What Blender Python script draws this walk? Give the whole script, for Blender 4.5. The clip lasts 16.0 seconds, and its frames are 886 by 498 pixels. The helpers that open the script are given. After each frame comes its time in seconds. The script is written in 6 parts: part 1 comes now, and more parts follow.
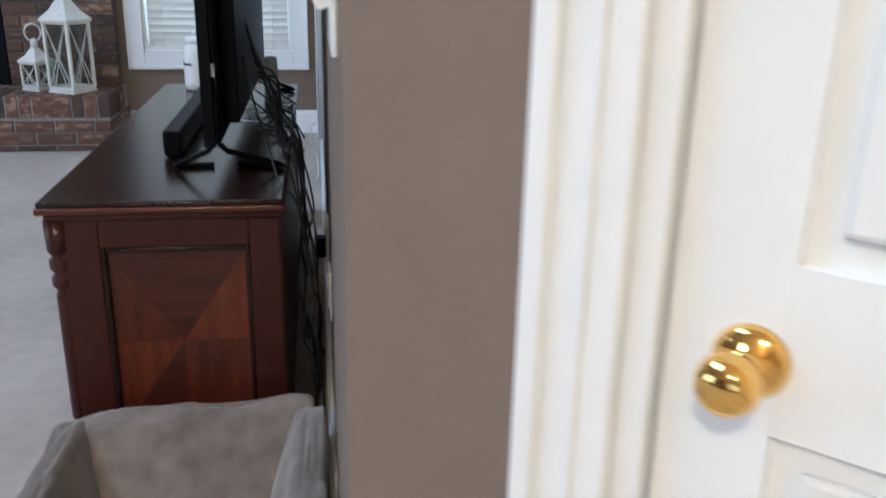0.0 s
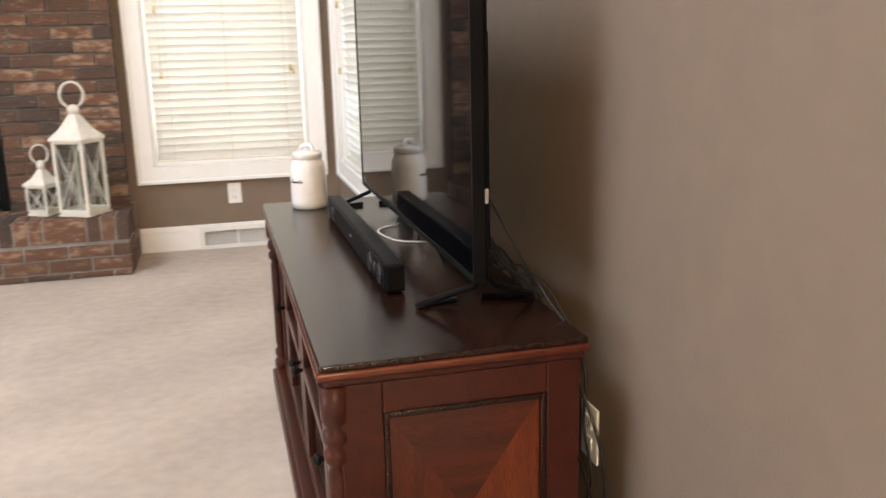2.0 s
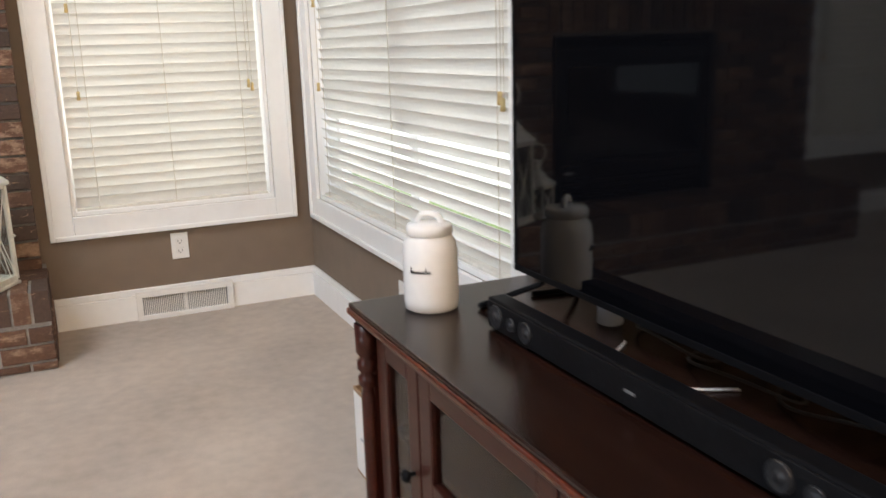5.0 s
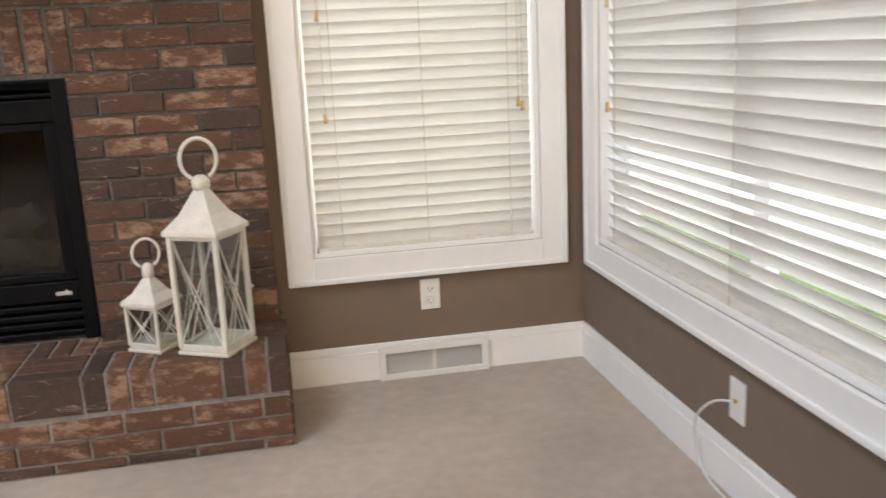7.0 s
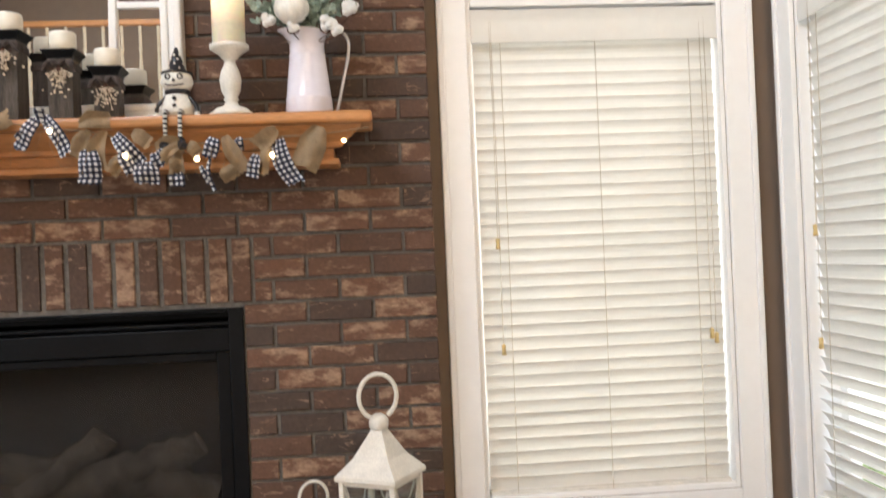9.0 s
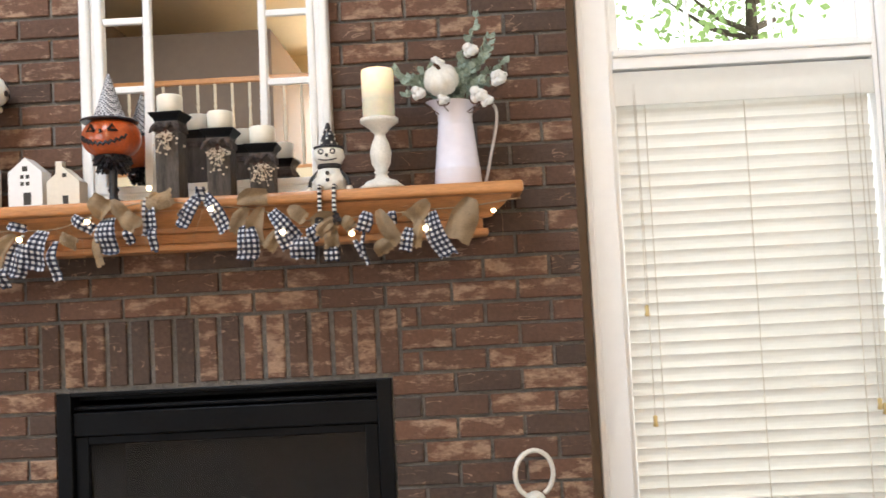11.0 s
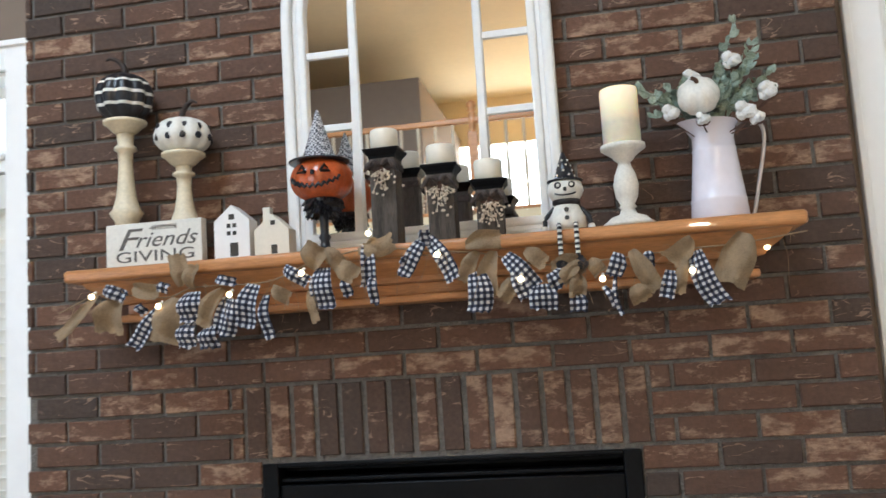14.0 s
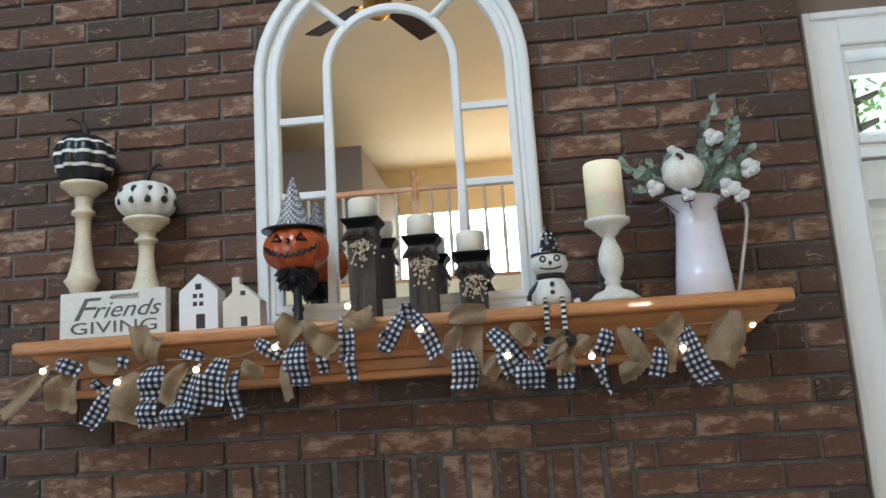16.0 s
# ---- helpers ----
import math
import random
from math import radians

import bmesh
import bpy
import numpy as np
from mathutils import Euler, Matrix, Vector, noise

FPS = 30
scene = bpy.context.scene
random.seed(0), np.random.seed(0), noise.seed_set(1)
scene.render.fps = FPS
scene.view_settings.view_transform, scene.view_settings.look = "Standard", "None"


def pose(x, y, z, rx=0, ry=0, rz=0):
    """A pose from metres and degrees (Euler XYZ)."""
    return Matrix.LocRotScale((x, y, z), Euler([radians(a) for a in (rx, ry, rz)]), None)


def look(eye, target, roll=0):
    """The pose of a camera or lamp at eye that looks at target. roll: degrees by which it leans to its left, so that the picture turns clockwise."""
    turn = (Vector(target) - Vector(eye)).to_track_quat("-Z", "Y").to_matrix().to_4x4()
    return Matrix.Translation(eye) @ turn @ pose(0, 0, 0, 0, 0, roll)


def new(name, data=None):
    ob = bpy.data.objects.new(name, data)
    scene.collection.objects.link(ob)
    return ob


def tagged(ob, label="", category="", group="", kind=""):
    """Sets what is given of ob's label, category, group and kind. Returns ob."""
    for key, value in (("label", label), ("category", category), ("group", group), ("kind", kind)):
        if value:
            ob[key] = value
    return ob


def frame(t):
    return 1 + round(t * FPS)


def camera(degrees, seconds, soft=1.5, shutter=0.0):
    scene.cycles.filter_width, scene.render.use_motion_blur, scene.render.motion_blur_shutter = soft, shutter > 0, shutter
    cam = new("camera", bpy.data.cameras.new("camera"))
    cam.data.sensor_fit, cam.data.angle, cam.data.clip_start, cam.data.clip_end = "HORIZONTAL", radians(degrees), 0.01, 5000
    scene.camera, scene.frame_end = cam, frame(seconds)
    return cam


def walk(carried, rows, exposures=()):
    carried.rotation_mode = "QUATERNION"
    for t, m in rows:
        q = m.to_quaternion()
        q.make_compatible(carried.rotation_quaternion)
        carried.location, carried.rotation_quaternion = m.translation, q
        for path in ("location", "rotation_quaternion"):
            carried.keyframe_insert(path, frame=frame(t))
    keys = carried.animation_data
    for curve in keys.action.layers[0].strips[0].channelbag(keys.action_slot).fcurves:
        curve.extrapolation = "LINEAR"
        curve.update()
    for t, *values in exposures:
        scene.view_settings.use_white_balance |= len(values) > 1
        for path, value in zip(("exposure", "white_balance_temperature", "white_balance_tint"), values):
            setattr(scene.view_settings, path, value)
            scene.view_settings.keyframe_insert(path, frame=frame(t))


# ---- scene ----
cam = camera(54.5, 16.0, shutter=0.5)
PATH = [
    (0, (-0.018, 2.389, 1.063), (0.259, 4.259, 0.409), 1.3),
    (0.5, (-0.176, 2.454, 1.077), (0.155, 4.336, 0.486), 0.9),
    (1, (-0.344, 2.519, 1.082), (-0.013, 4.405, 0.503), -0.8),
    (1.5, (-0.497, 2.635, 1.088), (-0.161, 4.536, 0.566), -3.3),
    (2, (-0.656, 2.74, 1.09), (-0.173, 4.624, 0.626), -1.4),
    (2.5, (-0.831, 2.823, 1.102), (-0.133, 4.631, 0.606), -2.9),
    (3, (-0.947, 2.99, 1.1), (-0.323, 4.823, 0.601), -3.3),
    (3.2, (-0.952, 3.062, 1.115), (-0.385, 4.898, 0.602), -4.9),
    (5.3, (-1.083, 4.021, 1.122), (-0.273, 5.787, 0.667), -1.6),
    (5.5, (-1.099, 4.131, 1.125), (-0.334, 5.921, 0.665), -2.9),
    (6, (-1.102, 4.328, 1.142), (-0.52, 6.184, 0.675), -4.7),
    (6.5, (-1.044, 4.51, 1.165), (-0.588, 6.416, 0.764), -4.0),
    (7, (-1.105, 4.656, 1.18), (-0.743, 6.57, 0.725), -2.7),
    (7.5, (-1.273, 4.779, 1.2), (-0.94, 6.706, 0.782), -4.8),
    (8, (-1.335, 4.851, 1.202), (-1.067, 6.811, 0.905), -1.3),
    (8.5, (-1.327, 4.899, 1.256), (-1.139, 6.885, 1.107), -1.8),
    (9, (-1.316, 4.919, 1.28), (-1.164, 6.913, 1.289), -2.4),
    (9.5, (-1.315, 4.936, 1.308), (-1.233, 6.932, 1.405), -3.0),
    (9.7, (-1.308, 4.95, 1.316), (-1.269, 6.947, 1.429), -2.8),
    (11.8, (-1.587, 4.975, 1.403), (-1.722, 6.967, 1.509), -4.0),
    (12, (-1.569, 4.992, 1.402), (-1.751, 6.981, 1.511), -4.4),
    (12.5, (-1.603, 5.04, 1.406), (-1.883, 7.018, 1.507), -5.2),
    (13, (-1.641, 5.163, 1.417), (-2.045, 7.117, 1.545), -5.4),
    (13.5, (-1.707, 5.23, 1.418), (-2.129, 7.178, 1.585), -3.0),
    (14, (-1.817, 5.27, 1.421), (-2.148, 7.229, 1.654), -3.6),
    (14.5, (-1.935, 5.289, 1.426), (-2.099, 7.268, 1.666), -3.2),
    (15, (-1.942, 5.298, 1.448), (-2.137, 7.264, 1.756), -3.2),
    (15.5, (-1.94, 5.313, 1.445), (-2.139, 7.27, 1.805), -3.7),
    (16, (-1.95, 5.321, 1.452), (-2.107, 7.278, 1.83), -3.6),
]
# seconds, stops, white balance
EXPOSURE = [(0, -0.7, 4600, 5), (0.5, -0.54, 5150, 2), (1, 0.03, 5300, 4), (1.5, 0.1, 6000, 11), (2.5, 0.03, 6200, 12), (3, -0.08, 5750, 10), (5.5, -0.42, 6150, 12), (6, -0.54, 6100, 11), (6.5, -0.42, 6150, 12), (8, -0.36, 6100, 11), (8.5, -0.15, 6150, 11), (9, -0.27, 6200, 12), (12.5, -0.2, 5850, 10), (14, -0.56, 5500, 6), (14.5, -0.7, 5250, 3), (16, -0.9, 5200, 2)]
walk(cam, [(t, look(eye, target, roll)) for t, eye, target, roll in PATH], exposures=EXPOSURE)


# ---------------------------------------------------------------- world and light
world = bpy.data.worlds.new("world")
scene.world = world
world.use_nodes = True
wn = world.node_tree
sky = wn.nodes.new("ShaderNodeTexSky")
sky.sky_type = 'NISHITA'
sky.sun_disc = False
sky.sun_elevation = radians(48)
sky.sun_rotation = radians(60)
wn.links.new(sky.outputs[0], wn.nodes["Background"].inputs[0])
wn.nodes["Background"].inputs[1].default_value = 0.15
sun_data = bpy.data.lights.new("sun", 'SUN')
sun_data.energy, sun_data.angle, sun_data.color = 5.0, radians(0.6), (1.0, 0.95, 0.88)
sun = new("sun", sun_data)
sun.matrix_world = look((6, 10, 9), (0, 5, 0))


def window_light(name, x, y, z, aim, w, h, power, col=(1.0, 0.98, 0.95)):
    """Area lamp in an opening of the shell, window or added, as sky light."""
    d = bpy.data.lights.new(name, 'AREA')
    d.shape, d.size, d.size_y, d.energy, d.color = 'RECTANGLE', w, h, power, col
    o = new(name, d)
    o.matrix_world = look((x, y, z), aim)
    return o


window_light("sky_light_north_east", -0.585, 7.83, 1.42, (-0.585, 0, 1.42), 0.9, 2.0, 17)
window_light("sky_light_north_west", -4.0, 7.83, 1.42, (-4.0, 0, 1.42), 0.9, 2.0, 17)
window_light("sky_light_east", 0.22, 6.61, 1.42, (-9, 6.61, 1.42), 1.7, 2.0, 22, (0.9, 0.9, 1.0))
window_light("sky_light_west", -5.9, 3.6, 1.45, (9, 3.6, 1.2), 2.6, 1.9, 80, (0.86, 0.94, 1.0))
# added overhead fill, out of view, for steep light on the carpet
window_light("overhead_fill", -3.5, 4.2, 5.17, (-3.5, 4.201, 0), 1.9, 2.4, 350, (0.88, 0.95, 1.0))
# added low fill from behind the camera, no known window there
window_light("south_fill", -2.2, -2.9, 1.3, (-1.2, 8, 1.0), 3.0, 1.8, 26, (1.0, 0.95, 0.86))
window_light("sky_light_landing", -2.75, -2.9, 3.9, (-2.75, 8, 3.6), 2.3, 1.1, 105, (1.0, 0.93, 0.8))
landing_bulb = bpy.data.lights.new("landing_bulb", 'POINT')
landing_bulb.energy, landing_bulb.color, landing_bulb.shadow_soft_size = 190, (1.0, 0.76, 0.46), 0.12
hall_bulb = bpy.data.lights.new("hall_bulb", 'POINT')
hall_bulb.energy, hall_bulb.color, hall_bulb.shadow_soft_size = 240, (1.0, 0.73, 0.45), 0.1
new("hall_bulb", hall_bulb).location = (-0.75, 0.93, 2.42)
new("landing_bulb", landing_bulb).location = (-0.3, -1.6, 4.75)

# ---------------------------------------------------------------- materials


def material(name, col, rough=0.6, metal=0.0, var=0.12, scale=6.0, bump=0.0, bscale=60.0, col2=None, per_object=0.0, spec=0.5, stretch=None, coat=0.0):
    """Principled surface with two scales of colour change, fine relief and a shift from object to object."""
    m = bpy.data.materials.new(name)
    m.use_nodes = True
    t = m.node_tree
    n, l = t.nodes, t.links
    p = n["Principled BSDF"]
    p.inputs["Roughness"].default_value = rough
    p.inputs["Metallic"].default_value = metal
    p.inputs["Specular IOR Level"].default_value = spec
    p.inputs["Coat Weight"].default_value = coat
    co = n.new("ShaderNodeTexCoord")
    mp = n.new("ShaderNodeMapping")
    l.new(co.outputs["Object"], mp.inputs[0])
    if stretch:
        mp.inputs["Scale"].default_value = stretch
    big = n.new("ShaderNodeTexNoise")
    big.inputs["Scale"].default_value, big.inputs["Detail"].default_value = scale, 4
    fine = n.new("ShaderNodeTexNoise")
    fine.inputs["Scale"].default_value, fine.inputs["Detail"].default_value = scale * 9, 3
    for q in (big, fine):
        l.new(mp.outputs[0], q.inputs["Vector"])
    add = n.new("ShaderNodeMath")
    add.operation = 'ADD'
    l.new(big.outputs["Fac"], add.inputs[0])
    l.new(fine.outputs["Fac"], add.inputs[1])
    half = n.new("ShaderNodeMath")
    half.operation = 'MULTIPLY'
    half.inputs[1].default_value = 0.5
    l.new(add.outputs[0], half.inputs[0])
    ramp = n.new("ShaderNodeValToRGB")
    a = [max(0, c * (1 - var)) for c in col]
    b = list(col2) if col2 else [min(1, c * (1 + var)) for c in col]
    ramp.color_ramp.elements[0].position, ramp.color_ramp.elements[1].position = 0.36, 0.64
    ramp.color_ramp.elements[0].color, ramp.color_ramp.elements[1].color = (*a, 1), (*b, 1)
    l.new(half.outputs[0], ramp.inputs[0])
    out = ramp.outputs[0]
    if per_object:
        info = n.new("ShaderNodeObjectInfo")
        mr = n.new("ShaderNodeMapRange")
        mr.inputs[3].default_value, mr.inputs[4].default_value = 1 - per_object, 1 + per_object
        l.new(info.outputs["Random"], mr.inputs[0])
        hsv = n.new("ShaderNodeHueSaturation")
        l.new(mr.outputs[0], hsv.inputs["Value"])
        l.new(out, hsv.inputs["Color"])
        out = hsv.outputs[0]
    l.new(out, p.inputs["Base Color"])
    if bump:
        bn = n.new("ShaderNodeTexNoise")
        bn.inputs["Scale"].default_value, bn.inputs["Detail"].default_value = bscale, 5
        l.new(mp.outputs[0], bn.inputs["Vector"])
        bu = n.new("ShaderNodeBump")
        bu.inputs["Strength"].default_value, bu.inputs["Distance"].default_value = bump, 0.01
        l.new(bn.outputs["Fac"], bu.inputs["Height"])
        l.new(bu.outputs[0], p.inputs["Normal"])
    return m


def glass(name, tint=(1, 1, 1), rough=0.0):
    m = bpy.data.materials.new(name)
    m.use_nodes = True
    t = m.node_tree
    n, l = t.nodes, t.links
    n.remove(n["Principled BSDF"])
    tr, gl, mix, fr = n.new("ShaderNodeBsdfTransparent"), n.new("ShaderNodeBsdfGlossy"), n.new("ShaderNodeMixShader"), n.new("ShaderNodeLayerWeight")
    tr.inputs[0].default_value = (*tint, 1)
    gl.inputs["Roughness"].default_value = rough
    # gloss that rises at a grazing angle, the same from both faces of a pane
    rise, lift = n.new("ShaderNodeMath"), n.new("ShaderNodeMath")
    rise.operation, lift.operation = 'POWER', 'MULTIPLY_ADD'
    rise.inputs[1].default_value = 5.0
    lift.inputs[1].default_value, lift.inputs[2].default_value = 0.8, 0.03
    l.new(fr.outputs["Facing"], rise.inputs[0])
    l.new(rise.outputs[0], lift.inputs[0])
    l.new(lift.outputs[0], mix.inputs[0])
    l.new(tr.outputs[0], mix.inputs[1])
    l.new(gl.outputs[0], mix.inputs[2])
    l.new(mix.outputs[0], n["Material Output"].inputs[0])
    return m


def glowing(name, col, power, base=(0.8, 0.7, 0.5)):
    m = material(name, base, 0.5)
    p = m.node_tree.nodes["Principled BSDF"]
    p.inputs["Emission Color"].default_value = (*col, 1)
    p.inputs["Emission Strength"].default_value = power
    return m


def brick_material(name, low, mid, high, pale, start=0.56):
    """Fired clay: the object's random number picks the tone, noise lays pale kiln marks and pits over it."""
    m = bpy.data.materials.new(name)
    m.use_nodes = True
    t = m.node_tree
    n, l = t.nodes, t.links
    p = n["Principled BSDF"]
    p.inputs["Roughness"].default_value = 0.8
    p.inputs["Specular IOR Level"].default_value = 0.3
    info, geo, co = n.new("ShaderNodeObjectInfo"), n.new("ShaderNodeNewGeometry"), n.new("ShaderNodeTexCoord")
    ramp = n.new("ShaderNodeValToRGB")
    e = ramp.color_ramp.elements
    e[0].color, e[1].color = (*low, 1), (*high, 1)
    e.new(0.32).color = (*mid, 1)
    mixr = n.new("ShaderNodeMath")
    mixr.operation = 'ADD'
    l.new(info.outputs["Random"], mixr.inputs[0])
    l.new(geo.outputs["Random Per Island"], mixr.inputs[1])
    fr = n.new("ShaderNodeMath")
    fr.operation = 'FRACT'
    l.new(mixr.outputs[0], fr.inputs[0])
    l.new(fr.outputs[0], ramp.inputs[0])
    # world place, so that no two bricks carry the same marks
    n1 = n.new("ShaderNodeTexNoise")
    n1.inputs["Scale"].default_value, n1.inputs["Detail"].default_value, n1.inputs["Roughness"].default_value = 19, 8, 0.7
    mp = n.new("ShaderNodeMapping")
    mp.inputs["Scale"].default_value = (0.7, 1.0, 1.6)
    l.new(geo.outputs["Position"], mp.inputs[0])
    l.new(mp.outputs[0], n1.inputs["Vector"])
    off = n.new("ShaderNodeMath")
    off.operation = 'MULTIPLY_ADD'
    off.inputs[1].default_value, off.inputs[2].default_value = 0.22, -0.11
    l.new(fr.outputs[0], off.inputs[0])
    plus = n.new("ShaderNodeMath")
    plus.operation = 'ADD'
    l.new(n1.outputs["Fac"], plus.inputs[0])
    l.new(off.outputs[0], plus.inputs[1])
    mr = n.new("ShaderNodeMapRange")
    mr.inputs[1].default_value, mr.inputs[2].default_value, mr.inputs[4].default_value = start, start + 0.13, 0.76
    l.new(plus.outputs[0], mr.inputs[0])
    mix = n.new("ShaderNodeMix")
    mix.data_type = 'RGBA'
    mix.inputs[7].default_value = (*pale, 1)
    l.new(mr.outputs[0], mix.inputs[0])
    l.new(ramp.outputs[0], mix.inputs[6])
    n2 = n.new("ShaderNodeTexNoise")
    n2.inputs["Scale"].default_value, n2.inputs["Detail"].default_value = 90, 4
    l.new(geo.outputs["Position"], n2.inputs["Vector"])
    # thin wrinkled drag marks from the mould, on some bricks only
    n3 = n.new("ShaderNodeTexNoise")
    n3.inputs["Scale"].default_value, n3.inputs["Detail"].default_value, n3.inputs["Distortion"].default_value = 13, 2, 0.6
    mp3 = n.new("ShaderNodeMapping")
    mp3.inputs["Scale"].default_value = (0.55, 1.0, 1.9)
    l.new(geo.outputs["Position"], mp3.inputs[0])
    l.new(mp3.outputs[0], n3.inputs["Vector"])
    far, line, pick, both = (n.new("ShaderNodeMath") for _ in range(4))
    far.operation, far.inputs[1].default_value = 'SUBTRACT', 0.5
    l.new(n3.outputs["Fac"], far.inputs[0])
    mag = n.new("ShaderNodeMath")
    mag.operation = 'ABSOLUTE'
    l.new(far.outputs[0], mag.inputs[0])
    line.operation, line.inputs[1].default_value = 'LESS_THAN', 0.0085
    l.new(mag.outputs[0], line.inputs[0])
    pick.operation, pick.inputs[1].default_value = 'GREATER_THAN', 0.53
    l.new(n1.outputs["Fac"], pick.inputs[0])
    both.operation = 'MULTIPLY'
    l.new(line.outputs[0], both.inputs[0])
    l.new(pick.outputs[0], both.inputs[1])
    thin = n.new("ShaderNodeMath")
    thin.operation, thin.inputs[1].default_value = 'MULTIPLY', 0.6
    l.new(both.outputs[0], thin.inputs[0])
    mark = n.new("ShaderNodeMix")
    mark.data_type = 'RGBA'
    mark.inputs[7].default_value = (*pale, 1)
    l.new(thin.outputs[0], mark.inputs[0])
    l.new(mix.outputs[2], mark.inputs[6])
    val = n.new("ShaderNodeMapRange")
    val.inputs[3].default_value, val.inputs[4].default_value = 0.65, 1.35
    l.new(n2.outputs["Fac"], val.inputs[0])
    hsv = n.new("ShaderNodeHueSaturation")
    l.new(val.outputs[0], hsv.inputs["Value"])
    l.new(mark.outputs[2], hsv.inputs["Color"])
    l.new(hsv.outputs[0], p.inputs["Base Color"])
    bu = n.new("ShaderNodeBump")
    bu.inputs["Strength"].default_value, bu.inputs["Distance"].default_value = 0.55, 0.012
    l.new(n1.outputs["Fac"], bu.inputs["Height"])
    b2 = n.new("ShaderNodeBump")
    b2.inputs["Strength"].default_value, b2.inputs["Distance"].default_value = 0.35, 0.003
    l.new(n2.outputs["Fac"], b2.inputs["Height"])
    l.new(bu.outputs[0], b2.inputs["Normal"])
    l.new(b2.outputs[0], p.inputs["Normal"])
    return m


def slat_material(name, col, through_amount):
    """White slat that lets some of the daylight through."""
    m = material(name, col, 0.45, var=0.03, scale=3)
    t = m.node_tree
    n, l = t.nodes, t.links
    tl, mix = n.new("ShaderNodeBsdfTranslucent"), n.new("ShaderNodeMixShader")
    tl.inputs[0].default_value = (0.92, 0.91, 0.89, 1)
    mix.inputs[0].default_value = through_amount
    l.new(n["Principled BSDF"].outputs[0], mix.inputs[1])
    l.new(tl.outputs[0], mix.inputs[2])
    l.new(mix.outputs[0], n["Material Output"].inputs[0])
    return m


M_WALL = material("taupe_paint", (0.2, 0.149, 0.11), 0.7, var=0.05, scale=1.5, bump=0.12, bscale=220)
M_CREAM = material("cream_paint", (0.72, 0.58, 0.36), 0.75, var=0.04, scale=1.2, bump=0.1, bscale=200)
M_CEIL = material("ceiling_paint", (0.8, 0.68, 0.47), 0.85, var=0.03, scale=1.5, bump=0.25, bscale=150)
M_CARPET = material("beige_carpet", (0.53, 0.453, 0.387), 0.95, var=0.1, scale=2.2, bump=0.45, bscale=420, spec=0.1)
# nap of the carpet, brushed one way and the other by the vacuum
cn, ck = M_CARPET.node_tree.nodes, M_CARPET.node_tree.links
cwav, cpos, crng, chsv = cn.new("ShaderNodeTexWave"), cn.new("ShaderNodeNewGeometry"), cn.new("ShaderNodeMapRange"), cn.new("ShaderNodeHueSaturation")
cmap = cn.new("ShaderNodeMapping")
cmap.inputs["Rotation"].default_value = (0, 0, 0.9)
ck.new(cpos.outputs["Position"], cmap.inputs[0])
ck.new(cmap.outputs[0], cwav.inputs["Vector"])
cwav.inputs["Scale"].default_value, cwav.inputs["Distortion"].default_value, cwav.inputs["Detail"].default_value, cwav.inputs["Detail Scale"].default_value = 0.5, 5.0, 2.5, 1.3
crng.inputs[3].default_value, crng.inputs[4].default_value = 0.92, 1.03
ck.new(cwav.outputs["Fac"], crng.inputs[0])
ck.new(crng.outputs[0], chsv.inputs["Value"])
cbase = cn["Principled BSDF"].inputs["Base Color"]
ck.new(cbase.links[0].from_socket, chsv.inputs["Color"])
ck.new(chsv.outputs[0], cbase)
M_TRIM = material("white_trim", (0.88, 0.875, 0.865), 0.35, var=0.02, scale=3, bump=0.03, bscale=40)
M_SLAT = slat_material("blind_slat", (0.82, 0.8, 0.75), 0.25)
M_CORD = material("tan_cord", (0.5, 0.43, 0.33), 0.8, var=0.1, scale=60)
M_PANE = glass("window_glass")
M_MORTAR = material("grey_mortar", (0.15, 0.138, 0.124), 0.95, var=0.25, scale=9, bump=0.8, bscale=160)
M_MORTAR_PALE = material("pale_smeared_mortar", (0.30, 0.285, 0.27), 0.95, var=0.25, scale=9, bump=0.8, bscale=160)
BRICK_TONES = (0.067, 0.048, 0.039), (0.106, 0.06, 0.042), (0.15, 0.077, 0.049), (0.37, 0.25, 0.17)
M_BRICK = brick_material("red_brick", *BRICK_TONES)
M_BRICK_SOLDIER = brick_material("red_brick_smeared", *BRICK_TONES, 0.50)
M_CHERRY = material("cherry_wood", (0.042, 0.009, 0.005), 0.34, var=0.35, scale=5, bump=0.05, bscale=90, stretch=(6, 1, 6), coat=0.06, spec=0.28)
M_CHERRY_TOP = material("dark_cherry_top", (0.016, 0.0065, 0.0045), 0.2, var=0.3, scale=5, bump=0.04, bscale=90, stretch=(6, 0.8, 6), coat=0.04, spec=0.28)
# one veneer in three tones: its shifting sheen is painted into the colour
M_VENEER_A = material("flame_veneer_sheen_light", (0.115, 0.026, 0.009), 0.34, var=0.42, scale=5, stretch=(9, 4, 1.2), coat=0.1, spec=0.35)
M_VENEER_B = material("flame_veneer_sheen_dark", (0.055, 0.0125, 0.0062), 0.34, var=0.4, scale=5, stretch=(1.2, 4, 9), coat=0.1, spec=0.35)
M_VENEER_C = material("flame_veneer_sheen_mid", (0.075, 0.018, 0.008), 0.34, var=0.42, scale=5, stretch=(9, 4, 1.2), coat=0.1, spec=0.35)
for veneer, lean in ((M_VENEER_A, 0.75), (M_VENEER_B, -0.75), (M_VENEER_C, -0.75)):
    veneer.node_tree.nodes["Mapping"].inputs["Rotation"].default_value = (0, lean, 0)
